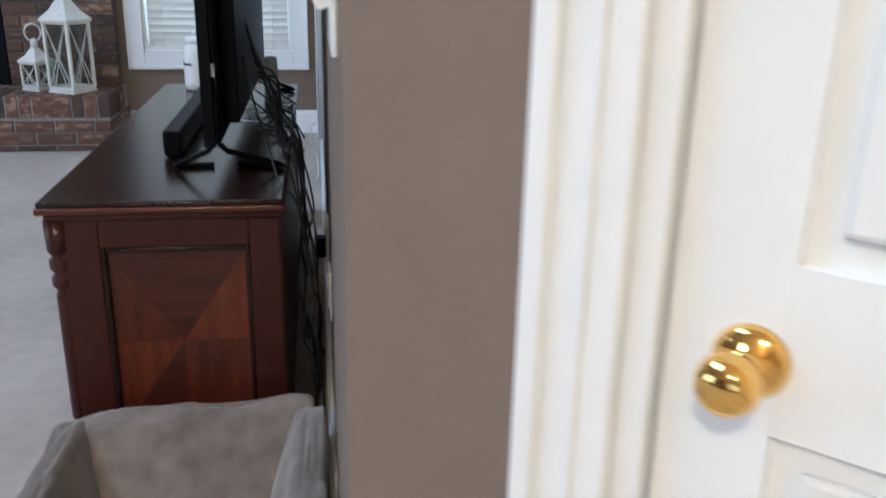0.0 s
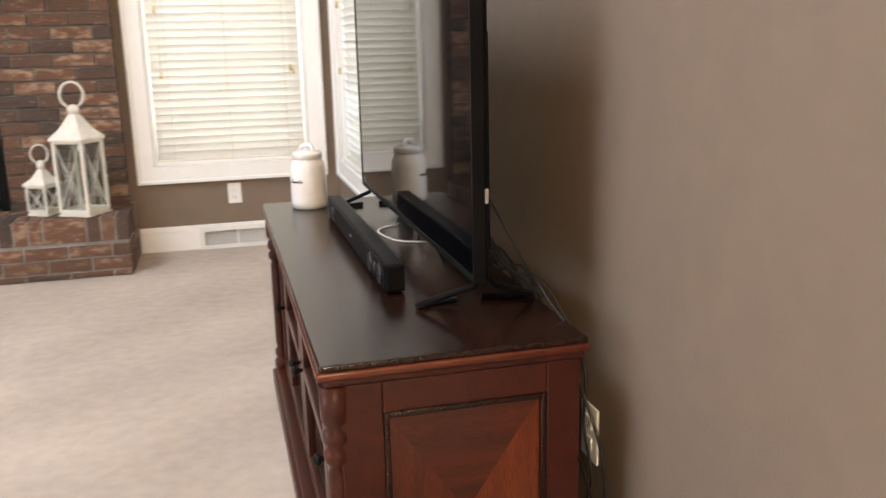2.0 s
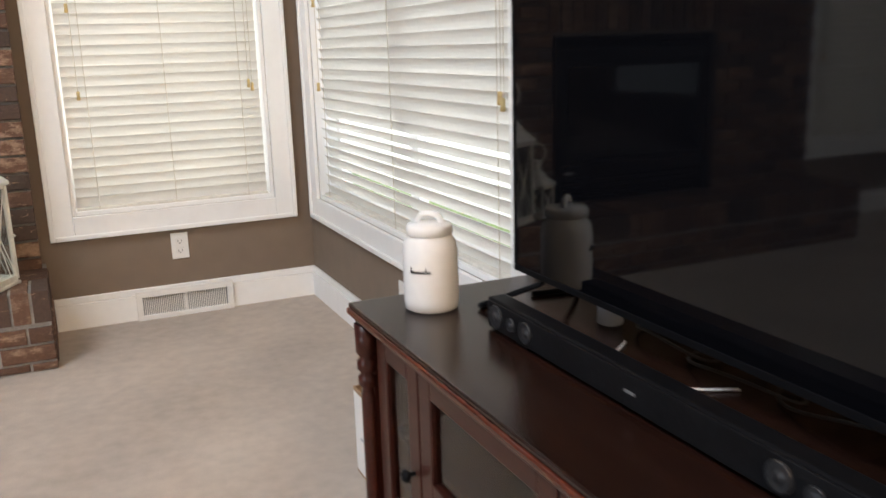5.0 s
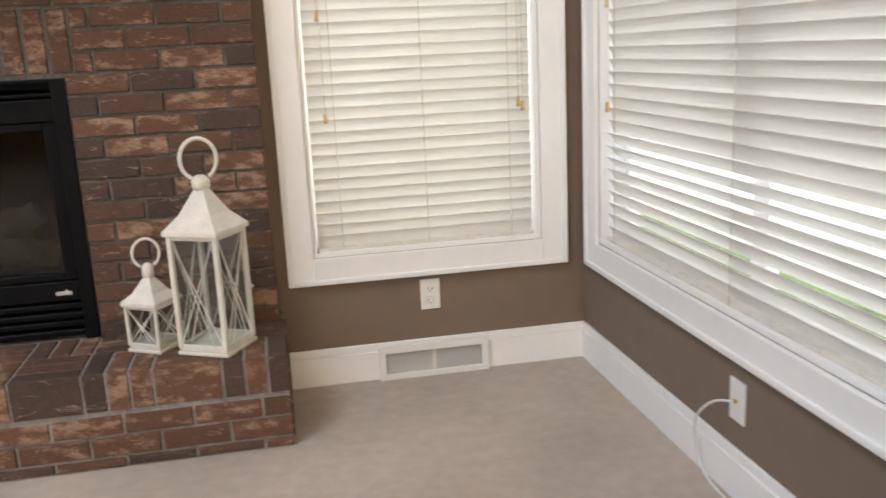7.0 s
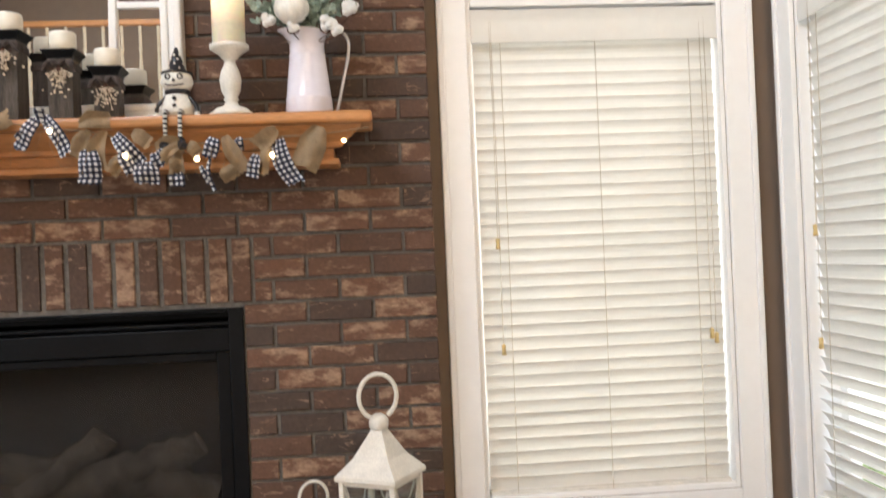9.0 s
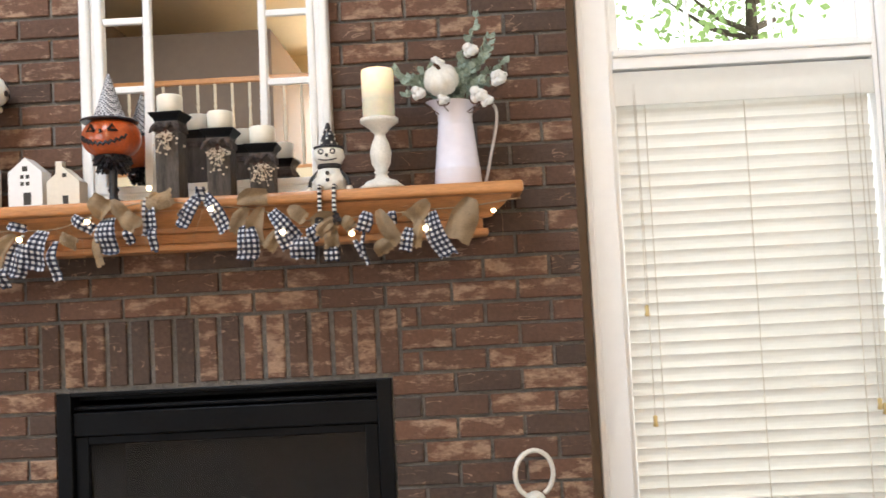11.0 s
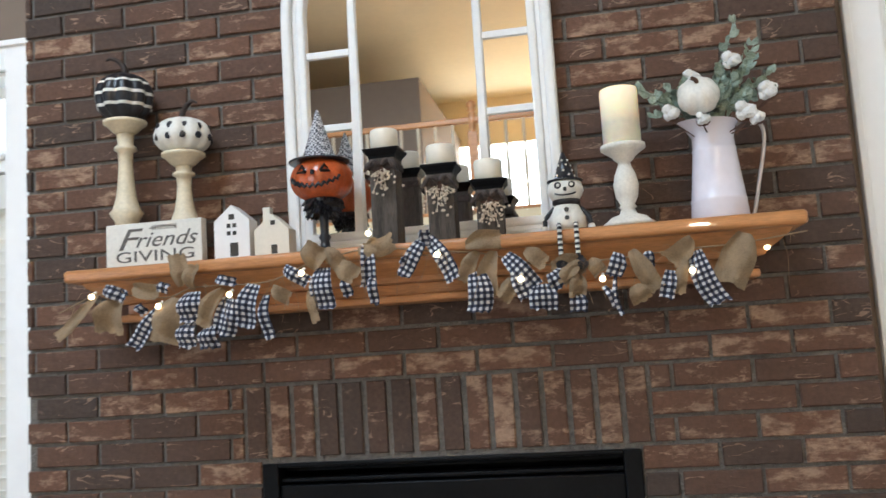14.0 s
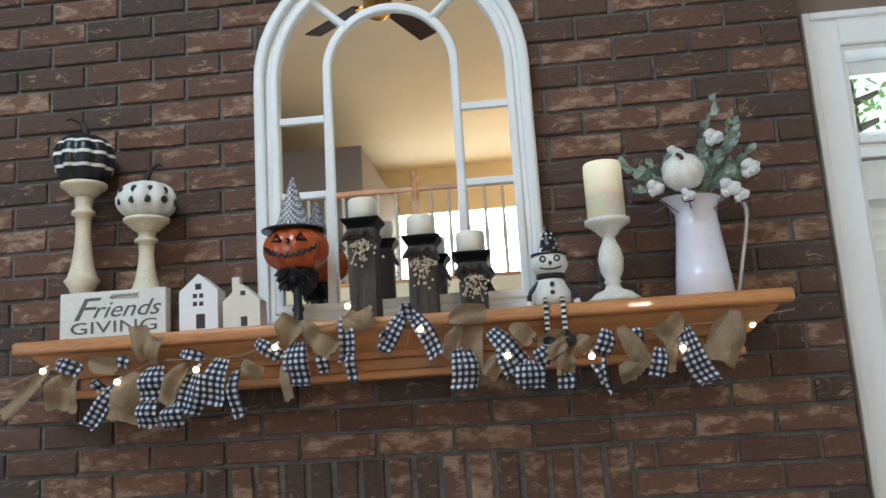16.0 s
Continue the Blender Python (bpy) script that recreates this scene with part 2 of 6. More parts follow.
M_OAK = material("golden_oak", (0.47, 0.212, 0.074), 0.4, var=0.22, scale=4, bump=0.08, bscale=70, stretch=(1, 8, 8), coat=0.2)
M_BLACK = material("black_plastic", (0.006, 0.006, 0.007), 0.4, var=0.15, scale=20, spec=0.045)
M_SCREEN = material("tv_screen", (0.003, 0.003, 0.004), 0.04, var=0.05, scale=3, spec=0.28)
M_IRON = material("black_iron", (0.007, 0.007, 0.008), 0.5, var=0.25, scale=12, bump=0.1, bscale=120, spec=0.1)
M_BRASS = material("polished_brass", (0.85, 0.56, 0.16), 0.08, 1.0, var=0.05, scale=8)
M_WHITE = material("white_enamel", (0.8, 0.79, 0.78), 0.25, var=0.03, scale=5)
M_WORN = material("worn_white_paint", (0.72, 0.69, 0.62), 0.6, var=0.12, scale=18, bump=0.15, bscale=90)
M_TASSEL = material("pale_wood_tassel", (0.62, 0.46, 0.2), 0.5, var=0.1, scale=60)
M_PLATE = material("white_plate", (0.82, 0.81, 0.79), 0.3, var=0.02, scale=9)

# ---------------------------------------------------------------- mesh helpers


def part(name, bm, mat, parent=None, label="", smooth=False):
    me = bpy.data.meshes.new(name)
    bm.to_mesh(me)
    bm.free()
    for mm in (mat if isinstance(mat, (list, tuple)) else (mat,)):
        me.materials.append(mm)
    if smooth:
        me.polygons.foreach_set("use_smooth", [True] * len(me.polygons))
    ob = new(name, me)
    if parent:
        ob.parent = parent
    if label:
        ob["label"] = label
    return ob


def thing(name, m, label, category, group="", kind=""):
    e = new(name)
    e.empty_display_size = 0.1
    e.matrix_world = m
    return tagged(e, label, category, group, kind)


def box(bm, x0, x1, y0, y1, z0, z1, bevel=0.0, seg=2, mi=0):
    r = bmesh.ops.create_cube(bm, size=1.0)
    vs = r["verts"]
    for v in vs:
        v.co = Vector((x0 + (v.co.x + 0.5) * (x1 - x0), y0 + (v.co.y + 0.5) * (y1 - y0), z0 + (v.co.z + 0.5) * (z1 - z0)))
    fs = {f for v in vs for f in v.link_faces}
    for f in fs:
        f.material_index = mi
    if bevel:
        es = {e for v in vs for e in v.link_edges}
        r = bmesh.ops.bevel(bm, geom=list(es), offset=bevel, segments=seg, affect='EDGES', profile=0.6)
        for f in r["faces"]:
            f.material_index = mi
            f.smooth = True
    return vs


def boxes(rows, bevel=0.0, seg=2):
    bm = bmesh.new()
    for r in rows:
        box(bm, *r[:6], bevel=bevel, seg=seg, mi=r[6] if len(r) > 6 else 0)
    return bm


def lathe(profile, seg=24, at=(0, 0, 0), bm=None, mi=0, lobes=0, depth=0.0):
    """A turned body from (radius, height) pairs; lobes and depth flute it."""
    bm = bm or bmesh.new()
    rings = []
    for r, z in profile:
        ring = []
        for i in range(seg):
            a = 2 * math.pi * i / seg
            rr = r * (1 - depth * (0.5 - 0.5 * math.cos(lobes * a)) ** 2 * 1.0) if lobes else r
            ring.append(bm.verts.new((at[0] + rr * math.cos(a), at[1] + rr * math.sin(a), at[2] + z)))
        rings.append(ring)
    for a, b in zip(rings, rings[1:]):
        for i in range(seg):
            f = bm.faces.new((a[i], a[(i + 1) % seg], b[(i + 1) % seg], b[i]))
            f.smooth, f.material_index = True, mi
    for ring, flip in ((rings[0], True), (rings[-1], False)):
        f = bm.faces.new(ring[::-1] if flip else ring)
        f.material_index = mi
    return bm


def tube(points, r, seg=8, bm=None, mi=0, closed=False):
    """A round bar or cord along points; r is one radius or one a point."""
    bm = bm or bmesh.new()
    pts = [Vector(p) for p in points]
    rings, up = [], Vector((0.13, 0.31, 0.94)).normalized()
    for i, p in enumerate(pts):
        d = pts[(i + 1) % len(pts)] - pts[i - 1] if closed else pts[min(i + 1, len(pts) - 1)] - pts[max(i - 1, 0)]
        d.normalize()
        if abs(d.dot(up)) > 0.95:
            up = Vector((0.9, 0.3, 0.1)).normalized()
        a = d.cross(up).normalized()
        b = d.cross(a)
        rr = r[i] if isinstance(r, (list, tuple)) else r
        rings.append([bm.verts.new(p + rr * (math.cos(2 * math.pi * k / seg) * a + math.sin(2 * math.pi * k / seg) * b)) for k in range(seg)])
    pairs = list(zip(rings, rings[1:])) + ([(rings[-1], rings[0])] if closed else [])
    for a, b in pairs:
        for k in range(seg):
            f = bm.faces.new((a[k], a[(k + 1) % seg], b[(k + 1) % seg], b[k]))
            f.smooth, f.material_index = True, mi
    if not closed:
        bm.faces.new(rings[0]).material_index = mi
        bm.faces.new(rings[-1][::-1]).material_index = mi
    return bm


def curve_points(pts, n=8):
    """Catmull-Rom points through pts."""
    p = [Vector(q) for q in pts]
    p = [2 * p[0] - p[1]] + p + [2 * p[-1] - p[-2]]
    out = []
    for i in range(1, len(p) - 2):
        for k in range(n):
            t = k / n
            out.append(0.5 * (2 * p[i] + (p[i + 1] - p[i - 1]) * t + (2 * p[i - 1] - 5 * p[i] + 4 * p[i + 1] - p[i + 2]) * t * t + (3 * p[i] - p[i - 1] - 3 * p[i + 1] + p[i + 2]) * t ** 3))
    return out + [p[-2]]


def prism(bm, outline, y0, y1, mi=0):
    """An outline of (x, z) pairs pushed through from y0 to y1."""
    a = [bm.verts.new((x, y0, z)) for x, z in outline]
    b = [bm.verts.new((x, y1, z)) for x, z in outline]
    n = len(a)
    fs = [bm.faces.new(a), bm.faces.new(b[::-1])] + [bm.faces.new((a[i], b[i], b[(i + 1) % n], a[(i + 1) % n])) for i in range(n)]
    for f in fs:
        f.material_index = mi
    bmesh.ops.recalc_face_normals(bm, faces=fs)
    return bm


def structure(name, bm, mat, label):
    return tagged(part(name, bm, mat), label, name.split("_")[0], kind="structure")


# ---------------------------------------------------------------- the shell
XW, YS, YN, ZC = -6.0, -3.0, 7.65, 5.2
WIN = [(-1.006, -0.165), (-4.42, -3.58)]          # openings of the north windows
WZ0, WZ1 = 0.475, 2.385
EY0, EY1 = 5.735, 7.49                                # opening of the east window

FX0, FX1, FZ0, FZ1 = -2.735, -1.725, 0.302, 1.143       # the firebox
structure("floor", boxes([(XW - 0.15, 0.15, YS - 0.15, YN + 0.15, -0.12, 0.0), (0.15, 1.14, YS - 0.15, 3.1, -0.12, 0.0)]), M_CARPET, "plush beige carpet with vacuum marks over the whole floor")
# unseen ceiling opening, added above the overhead fill lamp
structure("ceiling", boxes([(XW - 0.15, -4.5, YS - 0.15, YN + 0.15, ZC, ZC + 0.12), (-2.5, 1.14, YS - 0.15, YN + 0.15, ZC, ZC + 0.12), (-4.5, -2.5, YS - 0.15, 3.0, ZC, ZC + 0.12), (-4.5, -2.5, 5.4, YN + 0.15, ZC, ZC + 0.12)]), M_CEIL, "high cream textured ceiling with an added opening for fill light")
north = [(XW, WIN[1][0], YN, YN + 0.15, 0, ZC), (WIN[1][1], FX0, YN, YN + 0.15, 0, ZC), (FX1, WIN[0][0], YN, YN + 0.15, 0, ZC), (FX0, FX1, YN, YN + 0.15, FZ1, ZC), (FX0, FX1, YN, YN + 0.15, 0, FZ0), (WIN[0][1], 0.15, YN, YN + 0.15, 0, ZC)]
for a, b in WIN:
    north += [(a, b, YN, YN + 0.15, 0, WZ0), (a, b, YN, YN + 0.15, WZ1, ZC)]
structure("wall_north", boxes(north), M_WALL, "taupe painted wall with tall windows beside the fireplace")
structure("wall_east", boxes([(0, 0.15, 3.018, EY0, 0, ZC), (0, 0.15, EY1, YN, 0, ZC), (0, 0.15, EY0, EY1, 0, WZ0), (0, 0.15, EY0, EY1, WZ1, ZC)]), M_WALL, "taupe painted wall behind the television")
# the hall wall leaves the east wall's end at 45 degrees and holds a door
HALL = pose(0, 3.018, 0, 0, 0, -45)
DS0, DS1 = 0.248, 1.02
hall = structure("wall_hall", boxes([(0.0, DS0, 0, 0.10, 0, ZC), (DS1, 1.4, 0, 0.10, 0, ZC), (DS0, DS1, 0, 0.10, 2.04, ZC)]), M_WALL, "taupe painted angled wall round a white panel door")
hall.matrix_world = HALL
structure("wall_west", boxes([(XW - 0.15, XW, YS, 2.3, 0, ZC), (XW - 0.15, XW, 4.9, YN, 0, ZC), (XW - 0.15, XW, 2.3, 4.9, 0, 0.5), (XW - 0.15, XW, 2.3, 4.9, 2.4, ZC)]), M_WALL, "plain taupe wall with a wide window")
# the low opening is unseen, added to go with the south fill
structure("wall_south", boxes([(XW - 0.15, -3.9, YS - 0.15, YS, 0, ZC), (-1.6, 1.2, YS - 0.15, YS, 2.3, ZC), (-0.6, 1.2, YS - 0.15, YS, 0, 2.3), (-3.9, -0.6, YS - 0.15, YS, 0, 0.35), (-3.9, -1.6, YS - 0.15, YS, 2.3, 3.35), (-3.9, -1.6, YS - 0.15, YS, 4.45, ZC)]), M_CREAM, "cream wall with a window above the landing")
structure("wall_hall_east", boxes([(0.99, 1.14, YS, 2.0, 0, ZC)]), M_CREAM, "plain cream wall closing the hall")
structure("landing_floor", boxes([(XW, 0.99, YS, 1.1, 2.66, 2.8)]), M_CREAM, "cream landing slab of the upper storey")
structure("wall_landing", boxes([(XW, -3.6, YS, 0.2, 2.8, 4.6)]), M_WALL, "taupe room wall on the upper landing")
# baseboards, a moulded cap over a flat board


def baseboard(name, x0, x1, y0, y1, along):
    h, t = 0.138, 0.016
    bm = bmesh.new()
    if along == "x":
        box(bm, x0, x1, y0 - t, y0, 0, h - 0.03, 0.002)
        box(bm, x0, x1, y0 - t * 0.6, y0, h - 0.03, h, 0.004)
    else:
        box(bm, x0 - t, x0, y0, y1, 0, h - 0.03, 0.002)
        box(bm, x0 - t * 0.6, x0, y0, y1, h - 0.03, h, 0.004)
    return structure(name, bm, M_TRIM, "white moulded baseboard along the carpet")


baseboard("baseboard_1", -1.119, 0, YN, 0, "x")
baseboard("baseboard_2", 0, 0, 3.018, YN - 0.016, "y")
baseboard("baseboard_3", XW, -3.5, YN, 0, "x")

# ---------------------------------------------------------------- windows


def casing(bm, a0, a1, z0, z1, w=0.095):
    """Picture-frame casing round an opening, lying in the x-z plane, its face towards -y."""
    for x0, x1, q0, q1 in ((a0 - w, a0, z0 - w, z1 + w), (a1, a1 + w, z0 - w, z1 + w), (a0, a1, z1, z1 + w), (a0, a1, z0 - w, z0)):
        box(bm, x0, x1, -0.017, 0, q0, q1, 0.003)
    o = 0.02
    for x0, x1, q0, q1 in ((a0 - w, a0 - w + o, z0 - w, z1 + w), (a1 + w - o, a1 + w, z0 - w, z1 + w), (a0 - w + o, a1 + w - o, z1 + w - o, z1 + w), (a0 - w + o, a1 + w - o, z0 - w, z0 - w + o)):
        box(bm, x0, x1, -0.026, -0.015, q0, q1, 0.004)
    return bm


def window(name, m, width, panes, label, transom=True):
    """A casing, jambs, sash frames and panes; local x across from 0 to width, y out of the room."""
    w = thing(name, m, label, "window", kind="structure")
    part("window_frame", casing(bmesh.new(), 0, width, WZ0, WZ1), M_TRIM, w)
    part("jamb", boxes([(0, 0.015, 0, 0.15, WZ0, WZ1), (width - 0.015, width, 0, 0.15, WZ0, WZ1), (0.015, width - 0.015, 0, 0.15, WZ1 - 0.015, WZ1)], 0.002), M_TRIM, w)
    part("window_sill", boxes([(0.015, width - 0.015, 0.0, 0.15, WZ0, WZ0 + 0.018)], 0.003), M_TRIM, w)
    part("transom_bar", boxes([(0.015, width - 0.015, 0.0, 0.13, 2.062, 2.10), (0.015, width - 0.015, -0.012, 0.02, 2.10, 2.12)], 0.004), M_TRIM, w)
    bm = bmesh.new()
    s = 0.04
    for k in range(panes):
        a, b = 0.015 + (width - 0.03) * k / panes, 0.015 + (width - 0.03) * (k + 1) / panes
        for z0, z1 in ((WZ0 + 0.018, 2.062), (2.12, WZ1 - 0.015)):
            for r in ((a, a + s, z0, z1), (b - s, b, z0, z1), (a + s, b - s, z1 - s, z1), (a + s, b - s, z0, z0 + s)):
                box(bm, r[0], r[1], 0.09, 0.125, r[2], r[3], 0.003)
        for q in (1, 2):
            x = a + (b - a) * q / 3
            box(bm, x - 0.006, x + 0.006, 0.1, 0.115, 2.12 + s, WZ1 - 0.015 - s)
    part("sash", bm, M_TRIM, w)
    for k in range(panes):
        a, b = 0.015 + (width - 0.03) * k / panes, 0.015 + (width - 0.03) * (k + 1) / panes
        for z0, z1 in ((WZ0 + 0.058, 2.022), (2.16, WZ1 - 0.055)):
            g = part("pane", boxes([(a + s, b - s, 0.105, 0.109, z0, z1)]), M_PANE, w)
            g.visible_shadow = False
    return w


WINDOW_1 = window("window_1", pose(WIN[0][0], YN, 0), WIN[0][1] - WIN[0][0], 1, "tall white-cased window with a clear top light")
WINDOW_2 = window("window_2", pose(WIN[1][0], YN, 0), WIN[1][1] - WIN[1][0], 1, "tall white-cased window with a clear top light")
WINDOW_3 = window("window_3", pose(0, EY1, 0, 0, 0, -90), EY1 - EY0, 2, "wide white-cased double window beside the television")

SLAT_MESH = {}


def blind(m, width, label, tilt=71, open_rows=(), open_tilt=38):
    """Slatted blind: head rail, slats, bottom rail, ladder cords and pull cords with tassels."""
    b = thing("window_blind", m, label, "blind", "window blinds")
    top, low, pitch = 2.055, WZ0 + 0.02, 0.0408
    part("headrail", boxes([(0.02, width - 0.02, 0.012, 0.062, top - 0.045, top)], 0.004), M_WHITE, b)
    part("valance", boxes([(0.015, width - 0.015, 0.003, 0.0095, top - 0.11, top - 0.002)], 0.002), M_SLAT, b)
    part("bottom_rail", boxes([(0.022, width - 0.022, 0.015, 0.06, low - 0.012, low + 0.008)], 0.004), M_WORN, b)
    bm = bmesh.new()
    rows = [(-0.025, 0), (-0.013, 0.0022), (0, 0.003), (0.013, 0.0022), (0.025, 0)]
    under = [(y, z - 0.0028) for y, z in rows[::-1]]
    vs = [[bm.verts.new((x, y, z)) for y, z in rows + under] for x in (0.024, width - 0.024)]
    k = len(vs[0])
    for i in range(k):
        bm.faces.new((vs[0][i], vs[0][(i + 1) % k], vs[1][(i + 1) % k], vs[1][i]))
    bm.faces.new(vs[0][::-1])
    bm.faces.new(vs[1])
    bmesh.ops.recalc_face_normals(bm, faces=bm.faces)
    me = bpy.data.meshes.new("slat")
    bm.to_mesh(me)
    bm.free()
    me.materials.append(M_SLAT)
    n = int((top - 0.06 - low) / pitch)
    for i in range(n):
        s = new("slat", me)
        s.parent = b
        a = open_tilt + 7 * abs(i - 6.5) if i in open_rows else tilt - 4 if open_rows and i < 5 else tilt + 7 * (i / n if not open_rows else 0.3) - 1
        s.matrix_local = pose(random.uniform(-0.001, 0.001), 0.037, low + 0.03 + i * pitch + random.uniform(-0.0012, 0.0012), -a + random.uniform(-1.5, 1.5), random.uniform(-0.12, 0.12), 0)
    for x in (0.11, width / 2, width - 0.11):
        part("ladder_cord", tube([(x, 0.011, low), (x + 0.001, 0.0105, (low + top) / 2), (x, 0.011, top - 0.04)], 0.0011, 5), M_CORD, b)
    for x, z in ((0.075, 1.32), (0.08, 0.98), (width - 0.06, 0.985), (width - 0.075, 1.0)):
        c = part("pull_cord", tube([(x, 0.004, top - 0.04), (x + 0.002, 0.002, (z + top) / 2), (x, 0.003, z)], 0.0011, 5), M_CORD, b)
        part("tassel", lathe([(0.002, 0.0), (0.0075, -0.004), (0.006, -0.02), (0.0085, -0.034), (0.004, -0.036)], 10, (x, 0.0, z)), M_TASSEL, c, "small wooden tassel")
    return b


# the blinds hang inside the casings
blind(pose(WIN[0][0], YN, 0), WIN[0][1] - WIN[0][0], "closed cream-white slatted blind in a tall window")
blind(pose(WIN[1][0], YN, 0), WIN[1][1] - WIN[1][0], "closed cream-white slatted blind in a tall window")
blind(pose(0, EY1, 0, 0, 0, -90), EY1 - EY0, "wide white slatted blind, partly open near the bottom", 66, (5, 6, 7, 8), 42)

# ---------------------------------------------------------------- outside
structure("ground", boxes([(-60, 60, -40, 90, -0.6, -0.5)]), material("lawn_grass", (0.24, 0.33, 0.1), 0.9, var=0.4, scale=1.2, bump=0.6, bscale=40), "sunlit green lawn outside the windows")
M_LEAF = slat_material("tree_leaf", (0.12, 0.2, 0.05), 0.55)
M_LEAF.node_tree.nodes["Translucent BSDF"].inputs[0].default_value = (0.55, 0.72, 0.28, 1)
M_BARK = material("tree_bark", (0.12, 0.085, 0.06), 0.9, var=0.3, scale=6, bump=0.6, bscale=30)


def leafy_tree(x, y, h, seed, label):
    """Tapered trunk with limbs and a crown of many loose leaves."""
    rnd = random.Random(seed)
    t = thing("tree", pose(x, y, -0.5), label, "tree", "garden trees")
    bm = tube([(0, 0, 0), (0.05, 0.03, h * 0.3), (-0.04, 0.05, h * 0.6), (0, 0, h * 0.9)], [0.16, 0.13, 0.09, 0.02], 10)
    tips = []
    for k in range(16):
        a, z = rnd.uniform(0, 6.28), rnd.uniform(0.25, 0.8) * h
        r = rnd.uniform(0.5, 1.0) * h * 0.3 * (1.15 - z / h)
        tip = (math.cos(a) * r, math.sin(a) * r, z + r * 0.6)
        tube([(0, 0, z), (tip[0] * 0.5, tip[1] * 0.5, z + r * 0.2), tip], [0.05, 0.03, 0.008], 6, bm)
        tips += [tip, (tip[0] * 0.6, tip[1] * 0.6, z + r * 0.35)]
    part("trunk", bm, M_BARK, t)
    verts, faces = [], []
    for tip in tips:
        for k in range(48):
            p = Vector(tip) + Vector((rnd.gauss(0, 1), rnd.gauss(0, 1), rnd.gauss(0, 0.8))) * h * 0.075
            u = Vector((rnd.gauss(0, 1), rnd.gauss(0, 1), rnd.gauss(0, 1))).normalized()
            w = u.cross(Vector((rnd.gauss(0, 1), rnd.gauss(0, 1), rnd.gauss(0, 1)))).normalized()
            s = rnd.uniform(0.05, 0.09)
            i = len(verts)
            verts += [p - u * s, p + w * s * 0.5, p + u * s, p - w * s * 0.5]
            faces.append((i, i + 1, i + 2, i + 3))
    me = bpy.data.meshes.new("crown")
    me.from_pydata([tuple(v) for v in verts], [], faces)
    me.materials.append(M_LEAF)
    c = new("crown", me)
    c.parent = t
    return t


leafy_tree(2.3, 15.6, 7.5, 3, "leafy green garden tree outside the windows")
leafy_tree(-3.2, 17.0, 8.0, 5, "leafy green garden tree outside the windows")

# added glowing panels stand in for overexposed daylight outside the windows
haze = glowing("backdrop_glow", (1.0, 1.0, 0.88), 2.0, (0.8, 0.82, 0.75))
structure("backdrop", boxes([(-34, 14, 19, 19.1, -0.5, 13), (2.6, 2.7, 4.0, 17, -0.5, 6)]), haze, "pale glowing panels standing in for the bright garden")

# ---------------------------------------------------------------- fireplace
BX0, BX1, BY = -3.448, -1.137, 7.54
HX0, HX1, HY, HZ = -3.475, -1.12, 7.17, 0.302
PITCH, COURSE, JOINT = 0.1985, 0.0672, 0.010
FIRE = tagged(part("fireplace", boxes([(BX0 + 0.008, FX0, BY + 0.009, YN - 0.002, HZ - 0.02, ZC), (FX1, BX1 - 0.008, BY + 0.009, YN - 0.002, HZ - 0.02, ZC), (FX0, FX1, BY + 0.009, YN - 0.002, FZ1, ZC)]), M_MORTAR), "red-brown brick fireplace with grey mortar and a raised hearth", "fireplace", kind="structure")
HEARTH = part("hearth", boxes([(HX0 + 0.008, HX1 - 0.008, HY + 0.008, YN - 0.002, 0, HZ - 0.006)]), M_MORTAR_PALE, FIRE, "raised brick hearth with a basketweave top")

# ---------------------------------------------------------------- firebox insert
FB = thing("fireplace_insert", pose(0, 0, 0), "black metal gas fireplace insert with glass front and logs", "fireplace insert")
M_GLOSS = material("black_metal", (0.006, 0.0062, 0.007), 0.36, var=0.25, scale=10, spec=0.1)
part("outer_frame", boxes([(FX0, FX0 + 0.045, BY - 0.004, 7.60, FZ0, FZ1), (FX1 - 0.045, FX1, BY - 0.004, 7.60, FZ0, FZ1), (FX0 + 0.045, FX1 - 0.045, BY - 0.004, 7.60, FZ1 - 0.012, FZ1)], 0.004), M_GLOSS, FB)
part("firebox", boxes([(FX0 + 0.01, FX1 - 0.01, 7.98, 8.0, FZ0, FZ1 - 0.01), (FX0 + 0.01, FX0 + 0.03, 7.605, 7.98, FZ0, FZ1 - 0.01), (FX1 - 0.03, FX1 - 0.01, 7.605, 7.98, FZ0, FZ1 - 0.01), (FX0 + 0.03, FX1 - 0.03, 7.605, 7.98, FZ1 - 0.03, FZ1 - 0.01), (FX0 + 0.03, FX1 - 0.03, 7.605, 7.98, FZ0 + 0.001, FZ0 + 0.02)]), M_IRON, FB, "dark sooty firebox interior")
part("hood", boxes([(FX0 + 0.045, FX1 - 0.045, 7.548, 7.60, 1.012, 1.082), (FX0 + 0.045, FX1 - 0.045, 7.56, 7.60, 1.088, 1.1)], 0.004), M_GLOSS, FB)
part("door_frame", boxes([(FX0 + 0.047, FX0 + 0.087, 7.556, 7.585, 0.50, 1.01), (FX1 - 0.087, FX1 - 0.047, 7.556, 7.585, 0.50, 1.01), (FX0 + 0.087, FX1 - 0.087, 7.556, 7.585, 0.985, 1.01), (FX0 + 0.087, FX1 - 0.087, 7.556, 7.585, 0.50, 0.525)], 0.004), M_GLOSS, FB)
part("glass_pane", boxes([(FX0 + 0.087, FX1 - 0.087, 7.568, 7.572, 0.525, 0.985)]), glass("smoked_glass", (0.52, 0.52, 0.52)), FB)
part("lower_panel", boxes([(FX0 + 0.047, FX1 - 0.047, 7.552, 7.60, 0.432, 0.497)], 0.004), M_GLOSS, FB)
